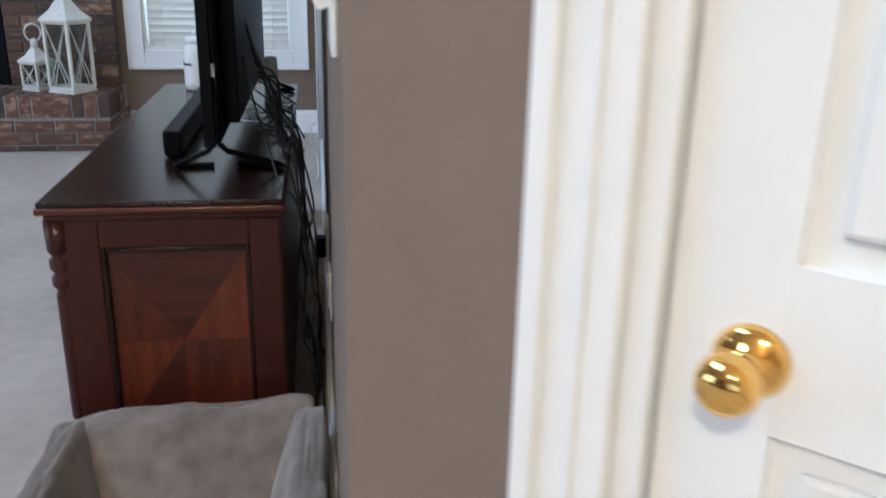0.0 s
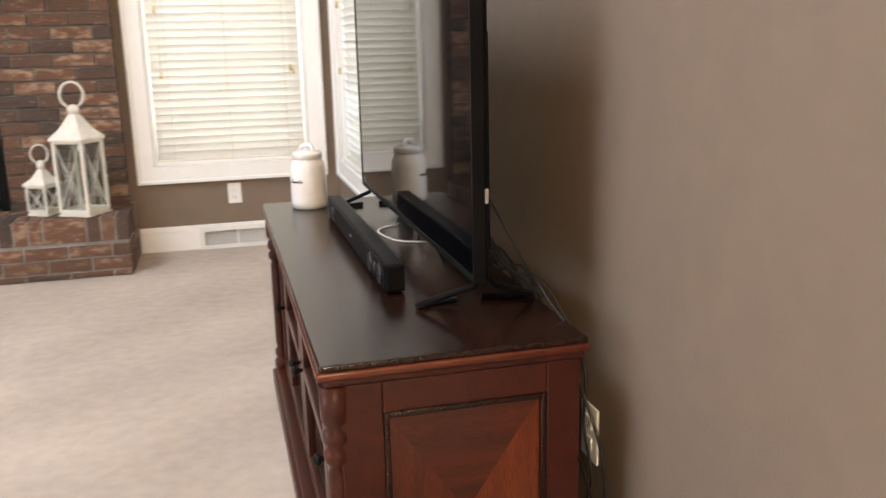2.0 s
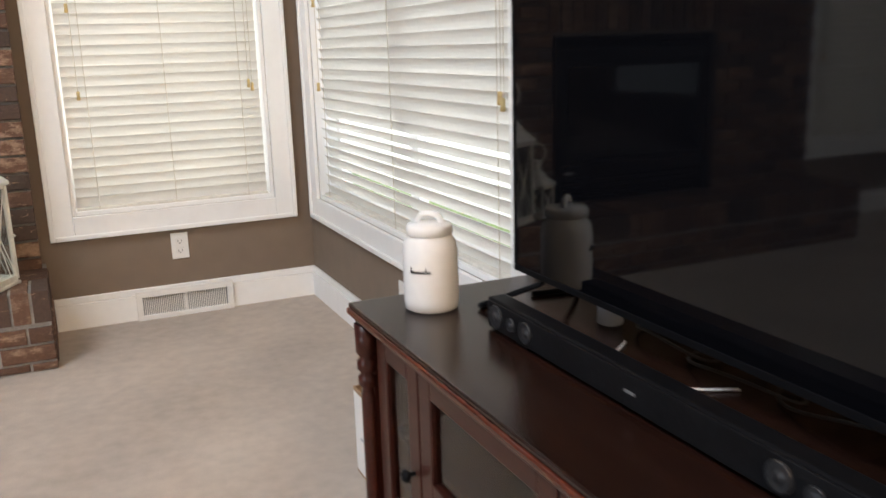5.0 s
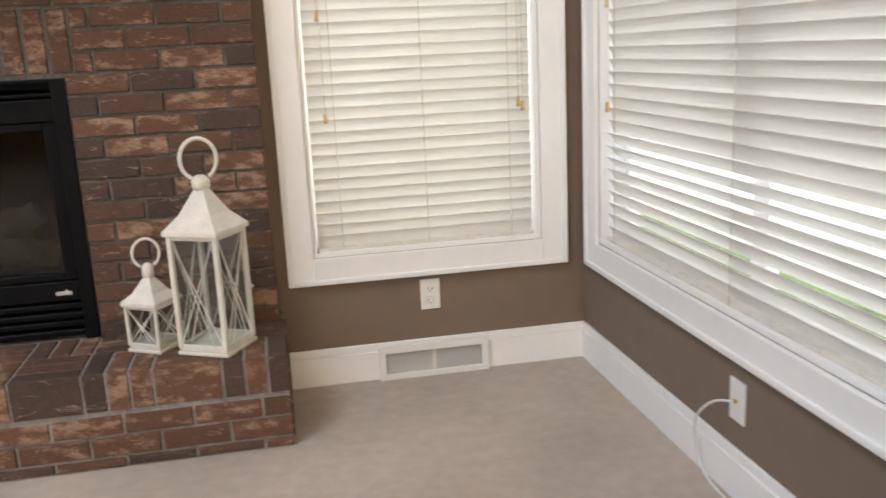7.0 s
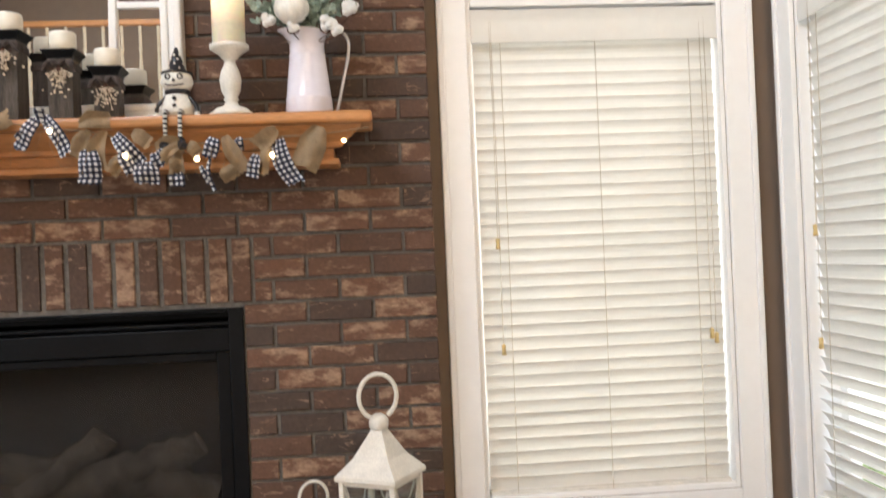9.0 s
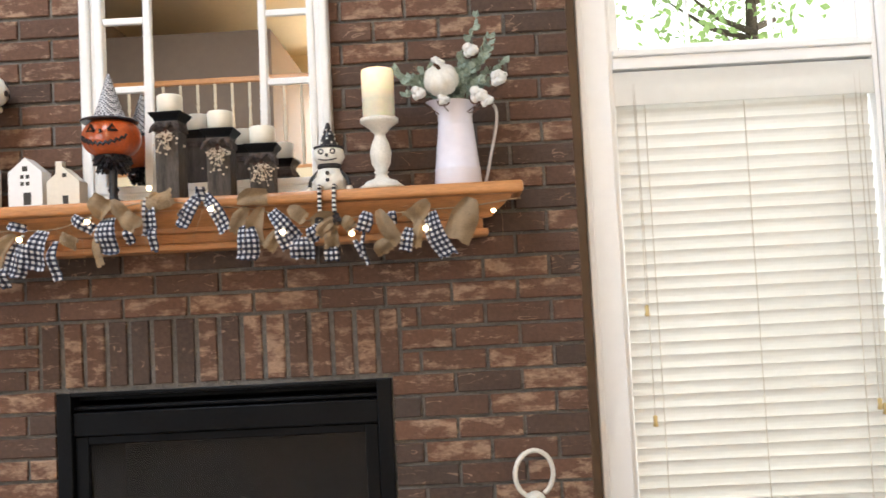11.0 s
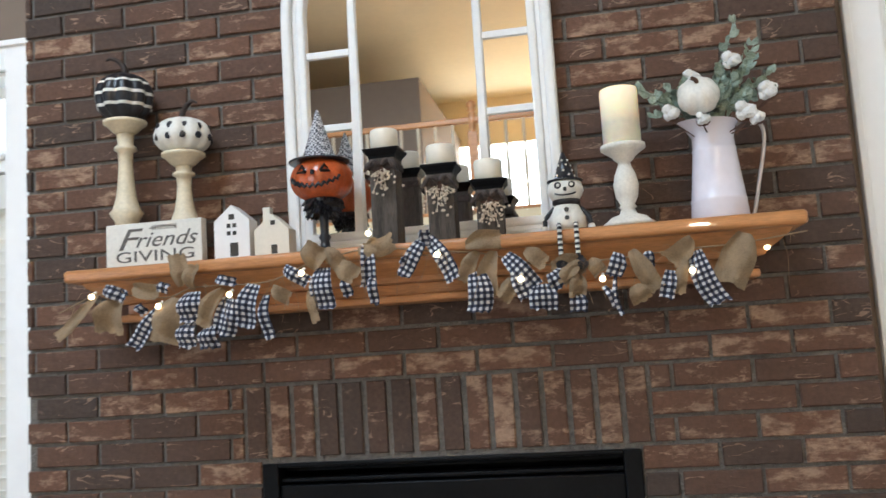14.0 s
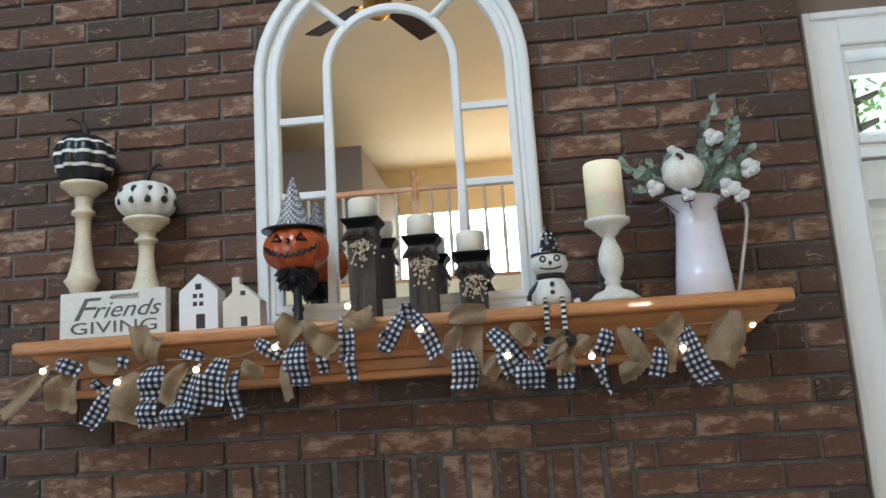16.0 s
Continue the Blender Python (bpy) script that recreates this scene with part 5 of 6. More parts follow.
chk.inputs["Color1"].default_value, chk.inputs["Color2"].default_value = (0.62, 0.62, 0.64, 1), (0.02, 0.02, 0.03, 1)
hk.new(cob.outputs["Object"], chk.inputs["Vector"])
hk.new(chk.outputs["Color"], hn["Principled BSDF"].inputs["Base Color"])
bm = lathe([(0.03, 0.0), (0.03, 0.008), (0.014, 0.014), (0.011, 0.03), (0.016, 0.04), (0.011, 0.05), (0.012, 0.105), (0.02, 0.115), (0.012, 0.12)], 18, mi=1)
lathe([(r, z + 0.134) for r, z in pumpkin_profile(0.083, 0.112)], 48, bm=bm, mi=0, lobes=9, depth=0.07)
lathe([(0.02, 0.11), (0.046, 0.12), (0.05, 0.136), (0.03, 0.144)], 18, bm=bm, mi=1)
for k in range(110):
    a, up = random.uniform(0, 6.28), random.uniform(-0.9, 0.1)
    d = Vector((math.cos(a), math.sin(a), up)).normalized()
    tube([Vector((0, 0, 0.132)) + d * 0.036, Vector((0, 0, 0.13)) + d * 0.048, Vector((0, 0, 0.124)) + d * random.uniform(0.05, 0.058)], [0.007, 0.006, 0.002], 6, bm, mi=1)
lathe([(0.078, 0.238), (0.078, 0.242), (0.05, 0.245), (0.045, 0.25), (0.034, 0.28), (0.02, 0.325), (0.003, 0.38)], 24, (-0.006, 0, 0), bm, mi=2)
lathe([(0.0785, 0.2365), (0.081, 0.239), (0.0785, 0.2415)], 24, (-0.006, 0, 0), bm, mi=1)
for s in (-1, 1):
    for pts in ([(s * 0.02, -0.079, 0.2), (s * 0.03, -0.072, 0.217), (s * 0.042, -0.069, 0.2), (s * 0.02, -0.079, 0.2)],):
        tube(pts, 0.0045, 6, bm, mi=1)
tube([(0, -0.083, 0.202), (0.0, -0.084, 0.192)], 0.0055, 6, bm, mi=1)
tube([(0.075 * math.sin(t), -0.083 * math.cos(t * 0.85) - 0.001, 0.194 - 0.032 * math.cos(t * 1.3) + 0.004 * (-1) ** i) for i, t in enumerate([-1.0 + 0.1 * i for i in range(21)])], 0.0045, 6, bm, mi=1)
fig = tagged(part("pumpkin_figure", bm, [M_ORANGE, M_PBLACK, M_CHECKHAT]), "orange pumpkin-headed figure with a pointed patterned hat", "figurine")
fig.matrix_world = pose(-2.485, 7.40, MZ)

# seated snowman-like figure on the shelf's edge, one plain shape
bm = lathe([(0.035, 0.0), (0.046, 0.008), (0.045, 0.035), (0.032, 0.064), (0.02, 0.07)], 24, mi=0)
lathe([(0.02, 0.07), (0.034, 0.079), (0.045, 0.1), (0.041, 0.121), (0.024, 0.134)], 24, bm=bm, mi=0)
lathe([(0.024, 0.064), (0.035, 0.07), (0.034, 0.08), (0.024, 0.084)], 20, bm=bm, mi=1)
lathe([(0.044, 0.125), (0.044, 0.129), (0.026, 0.132), (0.018, 0.16), (0.004, 0.2)], 20, bm=bm, mi=2)
for s in (-1, 1):
    tube(curve_points([(s * 0.03, -0.006, 0.06), (s * 0.052, -0.014, 0.035), (s * 0.056, -0.018, 0.008)], 4), 0.006, 8, bm, mi=1)
    tube([(s * 0.056, -0.018, 0.012), (s * 0.058, -0.022, 0.0)], 0.009, 8, bm, mi=0)
    pts = [(s * 0.02, -0.035, 0.012), (s * 0.02, -0.07, 0.008), (s * 0.02, -0.078, -0.03), (s * 0.02, -0.08, -0.068)]
    cp = curve_points(pts, 6)
    for k in range(len(cp) - 1):
        tube([cp[k], cp[k + 1]], 0.006, 8, bm, mi=k % 2)
    tube([(s * 0.02, -0.078, -0.07), (s * 0.021, -0.082, -0.083), (s * 0.024 + 0.006, -0.1, -0.09), (s * 0.026 + 0.01, -0.112, -0.09)], [0.012, 0.014, 0.014, 0.006], 10, bm, mi=1)
    tube([(s * 0.016, -0.036, 0.112), (s * 0.017, -0.0425, 0.111)], 0.0085, 12, bm, mi=1)
    tube([(s * 0.016, -0.042, 0.1115), (s * 0.0165, -0.0436, 0.1112)], 0.0042, 10, bm, mi=0)
tube([(0, -0.043, 0.103), (0, -0.0465, 0.098)], 0.0045, 6, bm, mi=1)
tube([(0.032 * math.sin(t), -0.0445 * math.cos(t * 0.7), 0.094 - 0.008 * math.cos(t * 1.4)) for t in [-0.9 + 0.2 * i for i in range(10)]], 0.002, 6, bm, mi=1)
for z, r, turn in ((0.14, 0.025, 0.2), (0.152, 0.021, 0.9), (0.166, 0.0165, 0.1), (0.178, 0.012, 0.7)):
    for k in range(5):
        a = turn + 2 * math.pi * k / 5
        bmesh.ops.create_icosphere(bm, subdivisions=1, radius=0.0034, matrix=Matrix.Translation((r * math.cos(a), r * math.sin(a), z)))
for z in (0.03, 0.05):
    tube([(0, -0.04, z), (0, -0.047, z)], 0.006, 8, bm, mi=1)
sn = tagged(part("snowman_figure", bm, [M_PWHITE, M_PBLACK, M_PBLACK]), "small white seated figure with striped legs and black boots", "figurine")
sn.matrix_world = pose(-1.86, 7.395, MZ)

# three weathered post candle holders
M_POST = material("weathered_grey_wood", (0.075, 0.062, 0.052), 0.85, var=0.5, scale=9, bump=0.6, bscale=60, stretch=(6, 6, 0.7))
M_BERRY = material("cream_berry", (0.62, 0.52, 0.4), 0.55, var=0.2, scale=40)
M_WAX = material("ivory_wax", (0.78, 0.73, 0.62), 0.45, var=0.04, scale=8)
M_RUST = material("rusted_tin", (0.07, 0.032, 0.02), 0.8, 0.3, var=0.5, scale=50)
M_RIBBONDARK = material("homespun_ribbon", (0.06, 0.045, 0.04), 0.9, var=0.7, scale=60)
for i, (x, h) in enumerate(((-2.312, 0.245), (-2.168, 0.19), (-2.048, 0.14))):
    H = thing("candle_post", pose(x, 7.392, MZ, 0, 0, random.uniform(-6, 6)), "weathered square wooden candle post with a berry sprig", "candle holder", "candle posts")
    part("post", boxes([(-0.034, 0.034, -0.034, 0.034, 0, h - 0.012)], 0.003), M_POST, H)
    bm = bmesh.new()
    trays = [[bm.verts.new((sx * a, sy * a, z)) for sx, sy in ((-1, -1), (1, -1), (1, 1), (-1, 1))] for a, z in ((0.033, h - 0.024), (0.036, h - 0.014), (0.046, h - 0.001), (0.047, h + 0.004), (0.0445, h + 0.004), (0.04, h - 0.001))]
    for p, q in zip(trays, trays[1:]):
        for k in range(4):
            bm.faces.new((p[k], p[(k + 1) % 4], q[(k + 1) % 4], q[k]))
    bm.faces.new(trays[0][::-1]), bm.faces.new(trays[-1])
    bmesh.ops.recalc_face_normals(bm, faces=bm.faces)
    part("tray", bm, M_IRON, H, "square flared black metal tray")
    bm = bmesh.new()
    prism(bm, [((0.026 if k % 2 == 0 else 0.011) * math.sin(math.pi * k / 5), h - 0.06 + (0.026 if k % 2 == 0 else 0.011) * math.cos(math.pi * k / 5)) for k in range(10)], -0.043, -0.04)
    part("star", bm, M_RUST, H, "rusty tin star")
    part("ribbon", boxes([(-0.038, 0.038, -0.038, 0.038, h - 0.05, h - 0.03)], 0.004), M_RIBBONDARK, H)
    part("bow", tube(curve_points([(-0.045, -0.045, h - 0.055), (-0.02, -0.05, h - 0.03), (0, -0.045, h - 0.04), (0.022, -0.05, h - 0.028), (0.044, -0.042, h - 0.06)], 5), [0.002 + 0.005 * abs(math.sin(q * 0.63)) for q in range(21)], 8), M_RIBBONDARK, H)
    bm = bmesh.new()
    for k in range(64):
        c = Vector((random.gauss(0.004, 0.016), -0.046 - random.random() * 0.012, h - 0.06 - abs(random.gauss(0, 0.028))))
        bmesh.ops.create_icosphere(bm, subdivisions=1, radius=random.uniform(0.0022, 0.0042), matrix=Matrix.Translation(c))
        if k % 4 == 0:
            tube([(0, -0.036, h - 0.045), c], 0.0008, 4, bm)
    part("berry_sprig", bm, M_BERRY, H, "cream berries on wire")
    C = thing("candle", pose(x, 7.392, MZ + h), "short ivory pillar candle in a black tray", "candle", "post candles")
    part("wax", lathe([(0.03, 0.0), (0.036, 0.003), (0.036, 0.054), (0.033, 0.058), (0.015, 0.056), (0.003, 0.055)], 26), M_WAX, C)
    part("wick", tube([(0, 0, 0.055), (0.001, 0, 0.064)], 0.0012, 5), M_PBLACK, C)

# white candlestick with a lit wax candle
CS = thing("candlestick", pose(-1.712, 7.40, MZ), "white worn turned wooden candlestick", "candlestick")
part("stick", lathe([(0.062, 0), (0.064, 0.008), (0.052, 0.016), (0.044, 0.024), (0.022, 0.032), (0.016, 0.045), (0.022, 0.05), (0.017, 0.056), (0.027, 0.075), (0.031, 0.105), (0.026, 0.13), (0.017, 0.15), (0.015, 0.16), (0.024, 0.168), (0.028, 0.175), (0.046, 0.188), (0.055, 0.194), (0.055, 0.204), (0.048, 0.206)], 32), M_WORN, CS)
LC = thing("candle", pose(-1.712, 7.40, MZ + 0.206), "tall glowing ivory flameless candle on a candlestick", "candle")
m = material("lit_wax", (0.84, 0.78, 0.62), 0.45, var=0.05, scale=9)
ln, lk = m.node_tree.nodes, m.node_tree.links
lco, lsep, lmr = ln.new("ShaderNodeTexCoord"), ln.new("ShaderNodeSeparateXYZ"), ln.new("ShaderNodeMapRange")
lmr.inputs[1].default_value, lmr.inputs[2].default_value, lmr.inputs[4].default_value = 0.05, 0.14, 0.85
lk.new(lco.outputs["Object"], lsep.inputs[0])
lk.new(lsep.outputs["Z"], lmr.inputs[0])
# the wax glows from the light inside it, most at the top
lk.new(lmr.outputs[0], ln["Principled BSDF"].inputs["Emission Strength"])
ln["Principled BSDF"].inputs["Emission Color"].default_value = (1.0, 0.72, 0.36, 1)
pn = m.node_tree.nodes["Principled BSDF"]
pn.inputs["Subsurface Weight"].default_value = 0.6
pn.inputs["Subsurface Radius"].default_value = (0.03, 0.015, 0.006)
part("wax", lathe([(0.042, 0.0), (0.0465, 0.003), (0.0465, 0.13), (0.0445, 0.139), (0.042, 0.14), (0.038, 0.132), (0.02, 0.118), (0.002, 0.116)], 32), m, LC)
part("flame_tip", lathe([(0.002, 0.116), (0.005, 0.122), (0.004, 0.132), (0.0008, 0.141)], 10), glowing("warm_flame", (1.0, 0.62, 0.22), 14), LC, "glowing flame tip")

# white enamel pitcher with a bouquet
PX, PY = -1.494, 7.42
PIT = thing("pitcher", pose(PX, PY, MZ), "tall white enamel pitcher with a wire handle", "pitcher")
bm = lathe([(0.066, 0.0), (0.069, 0.004), (0.0655, 0.045), (0.0665, 0.049), (0.0645, 0.053), (0.0515, 0.17), (0.053, 0.174), (0.0505, 0.178), (0.049, 0.205), (0.055, 0.232), (0.063, 0.243)], 36)
for v in bm.verts:
    if v.co.z > 0.2 and v.co.x < 0:
        v.co.x -= max(0, -v.co.x - 0.02) * (v.co.z - 0.2) * 11
    if v.co.z > 0.2:
        v.co.z += -v.co.x * 0.06
bm.faces.ensure_lookup_table()
bmesh.ops.delete(bm, geom=[f for f in bm.faces if len(f.verts) > 8 and f.calc_center_median().z > 0.2], context='FACES_ONLY')
part("body", bm, material("lilac_white_enamel", (0.76, 0.73, 0.81), 0.22, var=0.04, scale=5), PIT)
part("handle", tube(curve_points([(0.058, 0, 0.232), (0.085, 0, 0.248), (0.115, 0, 0.225), (0.118, 0, 0.18), (0.098, 0, 0.09), (0.08, 0, 0.015), (0.072, 0, 0.004)], 7), 0.0048, 8), material("pewter_wire", (0.5, 0.47, 0.45), 0.35, 0.8), PIT, "grey metal handle")
# dark plug paints the shade inside the pitcher's mouth
part("inside", lathe([(0.045, 0.19), (0.046, 0.2), (0.002, 0.201)], 24), M_DARK, PIT)

BQ = thing("bouquet", pose(PX, PY, MZ + 0.205), "eucalyptus, cotton bolls and a small white pumpkin in a pitcher", "bouquet")
M_EUC = material("sage_leaf", (0.2, 0.28, 0.21), 0.65, var=0.35, scale=34, col2=(0.42, 0.5, 0.42))
M_COTTON = material("cotton_fluff", (0.8, 0.79, 0.77), 0.95, var=0.05, scale=30, bump=0.8, bscale=120)
M_HUSK = material("brown_husk", (0.11, 0.055, 0.035), 0.8, var=0.4, scale=40)


def leaf(bm, p, d, size, roll):
    """A rounded leaf, folded along its rib."""
    d = Vector(d).normalized()
    u = d.cross(Vector((0.2, -1, 0.3)))
    u = (Matrix.Rotation(roll, 3, d) @ u.normalized())
    n = d.cross(u)
    mids = [p + d * size * t + n * size * 0.12 * math.sin(3 * t) for t in (0, 0.3, 0.65, 1)]
    wid = (0.05, 0.34, 0.32, 0.02)
    L = [bm.verts.new(q + u * size * w + n * size * w * 0.3) for q, w in zip(mids, wid)]
    C = [bm.verts.new(q) for q in mids]
    R = [bm.verts.new(q - u * size * w + n * size * w * 0.3) for q, w in zip(mids, wid)]
    for i in range(3):
        bm.faces.new((L[i], L[i + 1], C[i + 1], C[i])).smooth = True
        bm.faces.new((C[i], C[i + 1], R[i + 1], R[i])).smooth = True


stems = [(-0.165, -0.02, 0.135), (-0.13, -0.05, 0.095), (-0.09, 0.02, 0.14), (0.075, 0.0, 0.285), (0.115, -0.02, 0.215), (0.09, -0.05, 0.15), (0.15, 0.0, 0.15), (0.06, 0.02, 0.18), (-0.135, -0.04, 0.06), (0.05, -0.06, 0.12), (0.13, -0.05, 0.09), (0.02, 0.0, 0.14), (-0.06, -0.05, 0.12), (0.09, 0.01, 0.12), (-0.1, -0.03, 0.075), (0.1, -0.04, 0.17), (0.03, -0.05, 0.16), (-0.12, 0.01, 0.11), (0.075, -0.07, 0.08)]
for sx, sy, sz in stems:
    tip = Vector((sx, sy, sz))
    pts = curve_points([(random.uniform(-0.02, 0.02), random.uniform(-0.02, 0.01), -0.0), tip * 0.45 + Vector((0, 0, 0.025)), tip], 7)
    bm = tube(pts, 0.0012, 5)
    for k, p in enumerate(pts[4:]):
        d0 = (pts[min(k + 5, len(pts) - 1)] - pts[k + 3]).normalized()
        for s in (-1, 1):
            side = Vector((random.uniform(-1, 1), random.uniform(-1, 0.4), random.uniform(-0.3, 1)))
            leaf(bm, p, d0 * 0.5 + side * 0.9, random.uniform(0.016, 0.03), random.uniform(-1, 1))
    leaf(bm, pts[-1], tip, 0.022, 0)
    part("leafy_stem", bm, M_EUC, BQ, "sage green leafy stem")
for cx, cy, cz, r in ((0.053, -0.05, 0.175, 0.022), (0.126, -0.055, 0.088, 0.022), (0.068, -0.08, 0.04, 0.024), (-0.1, -0.06, 0.058, 0.02), (-0.042, -0.045, 0.145, 0.019), (0.135, -0.045, 0.1, 0.017), (-0.03, -0.085, 0.03, 0.016), (0.09, -0.085, 0.022, 0.018)):
    bm = bmesh.new()
    for k in range(5):
        a = 2 * math.pi * k / 5
        bmesh.ops.create_icosphere(bm, subdivisions=2, radius=r * 0.62, matrix=Matrix.Translation((cx + math.cos(a) * r * 0.5, cy + math.sin(a) * r * 0.3, cz + math.sin(a * 2) * r * 0.4)))
    for v in bm.verts:
        v.co += v.normal * 0.004 * noise.noise(v.co * 120)
    for f in bm.faces:
        f.smooth = True
    boll = part("cotton_boll", bm, M_COTTON, BQ, "white cotton boll")
    bm = bmesh.new()
    for k in range(4):
        a = 2 * math.pi * k / 4 + 0.4
        leaf(bm, Vector((cx, cy + 0.004, cz - r)), Vector((math.cos(a), -0.25 + 0.2 * math.sin(a), 0.8)), r * 1.5, 0.5)
    tube([(cx, cy + 0.004, cz - r), (cx * 0.4, cy * 0.3, 0.0)], 0.0016, 5, bm)
    part("husk", bm, M_HUSK, boll, "brown husk")
bm = lathe(pumpkin_profile(0.05, 0.08), 54, (0, 0, -0.04), lobes=9, depth=0.1)
bm.transform(pose(0, 0, 0, 52, 0, -8))
tp = part("small_pumpkin", bm, M_PWHITE, BQ, "small white pumpkin with brown stem", True)
tp.location = (-0.034, -0.07, 0.09)
bm = tube(curve_points([(0, 0, 0.03), (-0.002, 0, 0.046), (-0.012, 0, 0.055)], 4), 0.005, 7)
bm.transform(pose(0, 0, 0, 52, 0, -8))
part("stem", bm, M_HUSK, tp)
tag = tagged(part("clear_dish", boxes([(-1.40, -1.345, 7.36, 7.40, MZ, MZ + 0.008)], 0.002), glass("clear_plastic", (0.9, 0.92, 0.92))), "small clear plastic battery case on the mantel", "battery case")

# ---------------------------------------------------------------- ribbon garland with fairy lights
M_BURLAP = material("tan_burlap", (0.33, 0.235, 0.14), 0.95, var=0.2, scale=30, bump=0.8, bscale=300)


def check_material():
    """Woven buffalo check on the cloth's own grid: white, half-tone and navy squares."""
    m = bpy.data.materials.new("buffalo_check")
    m.use_nodes = True
    n, l = m.node_tree.nodes, m.node_tree.links
    p = n["Principled BSDF"]
    p.inputs["Roughness"].default_value = 0.9
    uv = n.new("ShaderNodeUVMap")
    sep = n.new("ShaderNodeSeparateXYZ")
    l.new(uv.outputs[0], sep.inputs[0])
    bands = []
    for ax in (0, 1):
        md = n.new("ShaderNodeMath")
        md.operation = 'FRACT'
        l.new(sep.outputs[ax], md.inputs[0])
        gt = n.new("ShaderNodeMath")
        gt.operation = 'GREATER_THAN'
        gt.inputs[1].default_value = 0.5
        l.new(md.outputs[0], gt.inputs[0])
        bands.append(gt)
    ad = n.new("ShaderNodeMath")
    ad.operation = 'ADD'
    l.new(bands[0].outputs[0], ad.inputs[0])
    l.new(bands[1].outputs[0], ad.inputs[1])
    hf = n.new("ShaderNodeMath")
    hf.operation = 'MULTIPLY'
    hf.inputs[1].default_value = 0.5
    l.new(ad.outputs[0], hf.inputs[0])
    rp = n.new("ShaderNodeValToRGB")
    rp.color_ramp.interpolation = 'CONSTANT'
    e = rp.color_ramp.elements
    e[0].color, e[1].color = (0.6, 0.6, 0.62, 1), (0.006, 0.007, 0.015, 1)
    e[1].position = 0.75
    e.new(0.25).color = (0.065, 0.07, 0.105, 1)
    l.new(hf.outputs[0], rp.inputs[0])
    l.new(rp.outputs[0], p.inputs["Base Color"])
    return m


M_CHECK = check_material()
G0 = Vector((-2.25, 7.31, 1.62))
GAR = thing("ribbon_garland", pose(*G0), "garland of checked ribbon, burlap strips and fairy lights", "garland")
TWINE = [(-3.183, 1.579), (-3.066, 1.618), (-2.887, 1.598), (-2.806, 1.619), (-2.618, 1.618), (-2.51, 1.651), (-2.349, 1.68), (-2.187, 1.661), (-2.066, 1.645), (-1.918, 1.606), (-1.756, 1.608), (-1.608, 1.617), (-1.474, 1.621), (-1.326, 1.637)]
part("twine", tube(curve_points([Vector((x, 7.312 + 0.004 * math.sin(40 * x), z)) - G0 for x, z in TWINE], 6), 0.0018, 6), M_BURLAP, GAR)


def ribbon(name, mat, x0, z0, x1, z1, width, seed, pinch, fold):
    """A torn strip of cloth from its knot to its free end: pinched at the knot, bowed forward, folded along its length, ragged at the end."""
    rnd = random.Random(seed)
    bm = bmesh.new()
    uvl = bm.loops.layers.uv.new("UVMap")
    nu, nv = 8, 14
    a, b = Vector((x0, 7.306, z0)), Vector((x1, 7.3, z1))
    run = b - a
    across = Vector((-run.z, 0, run.x)).normalized()
    if across.x < 0:
        across = -across
    ln, ph, cyc = run.length, rnd.uniform(0, 6.28), rnd.uniform(0.55, 1.1)
    bow, tw, drift = rnd.uniform(0.012, 0.026), rnd.uniform(-0.7, 0.7), rnd.uniform(-0.1, 0.1)
    grid = []
    for j in range(nv + 1):
        t = j / nv
        c = a + run * t + Vector((0, -bow * math.sin(math.pi * min(1, t * 1.25)) - 0.006 * rnd.random() * t, 0)) + across * drift * ln * math.sin(math.pi * t)
        spread = pinch + (1 - pinch) * min(1, t * 2.4) ** 0.7
        row = []
        for i in range(nu + 1):
            q = i / nu - 0.5
            depth = fold * width * spread * math.cos(2 * math.pi * cyc * q + ph + 1.2 * t) * (1 - 0.35 * t)
            roll = tw * (t - 0.4)
            p = c + across * (q * width * spread * math.cos(roll)) + Vector((0, q * width * math.sin(roll) * 0.6 - depth, 0))
            p.y = min(p.y, 7.318)
            if j == nv:
                p += run.normalized() * rnd.uniform(-0.005, 0.004)
            row.append(p + Vector((0, rnd.uniform(-0.0008, 0.0008), 0)) - G0)
        grid.append(row)
    for back in (0, 1):
        off = Vector((0, 0.0012 * back, 0))
        vs = [[bm.verts.new(p + off) for p in r] for r in grid]
        for j in range(nv):
            for i in range(nu):
                q = (vs[j][i], vs[j][i + 1], vs[j + 1][i + 1], vs[j + 1][i])
                f = bm.faces.new(q if not back else q[::-1])
                f.smooth = True
                idx = ((i, j), (i + 1, j), (i + 1, j + 1), (i, j + 1))
                for lp, (a_, b_) in zip(f.loops, idx if not back else idx[::-1]):
                    lp[uvl].uv = (a_ / nu * width / 0.0145, b_ / nv * ln / 0.0145)
    return part(name, bm, mat, GAR)


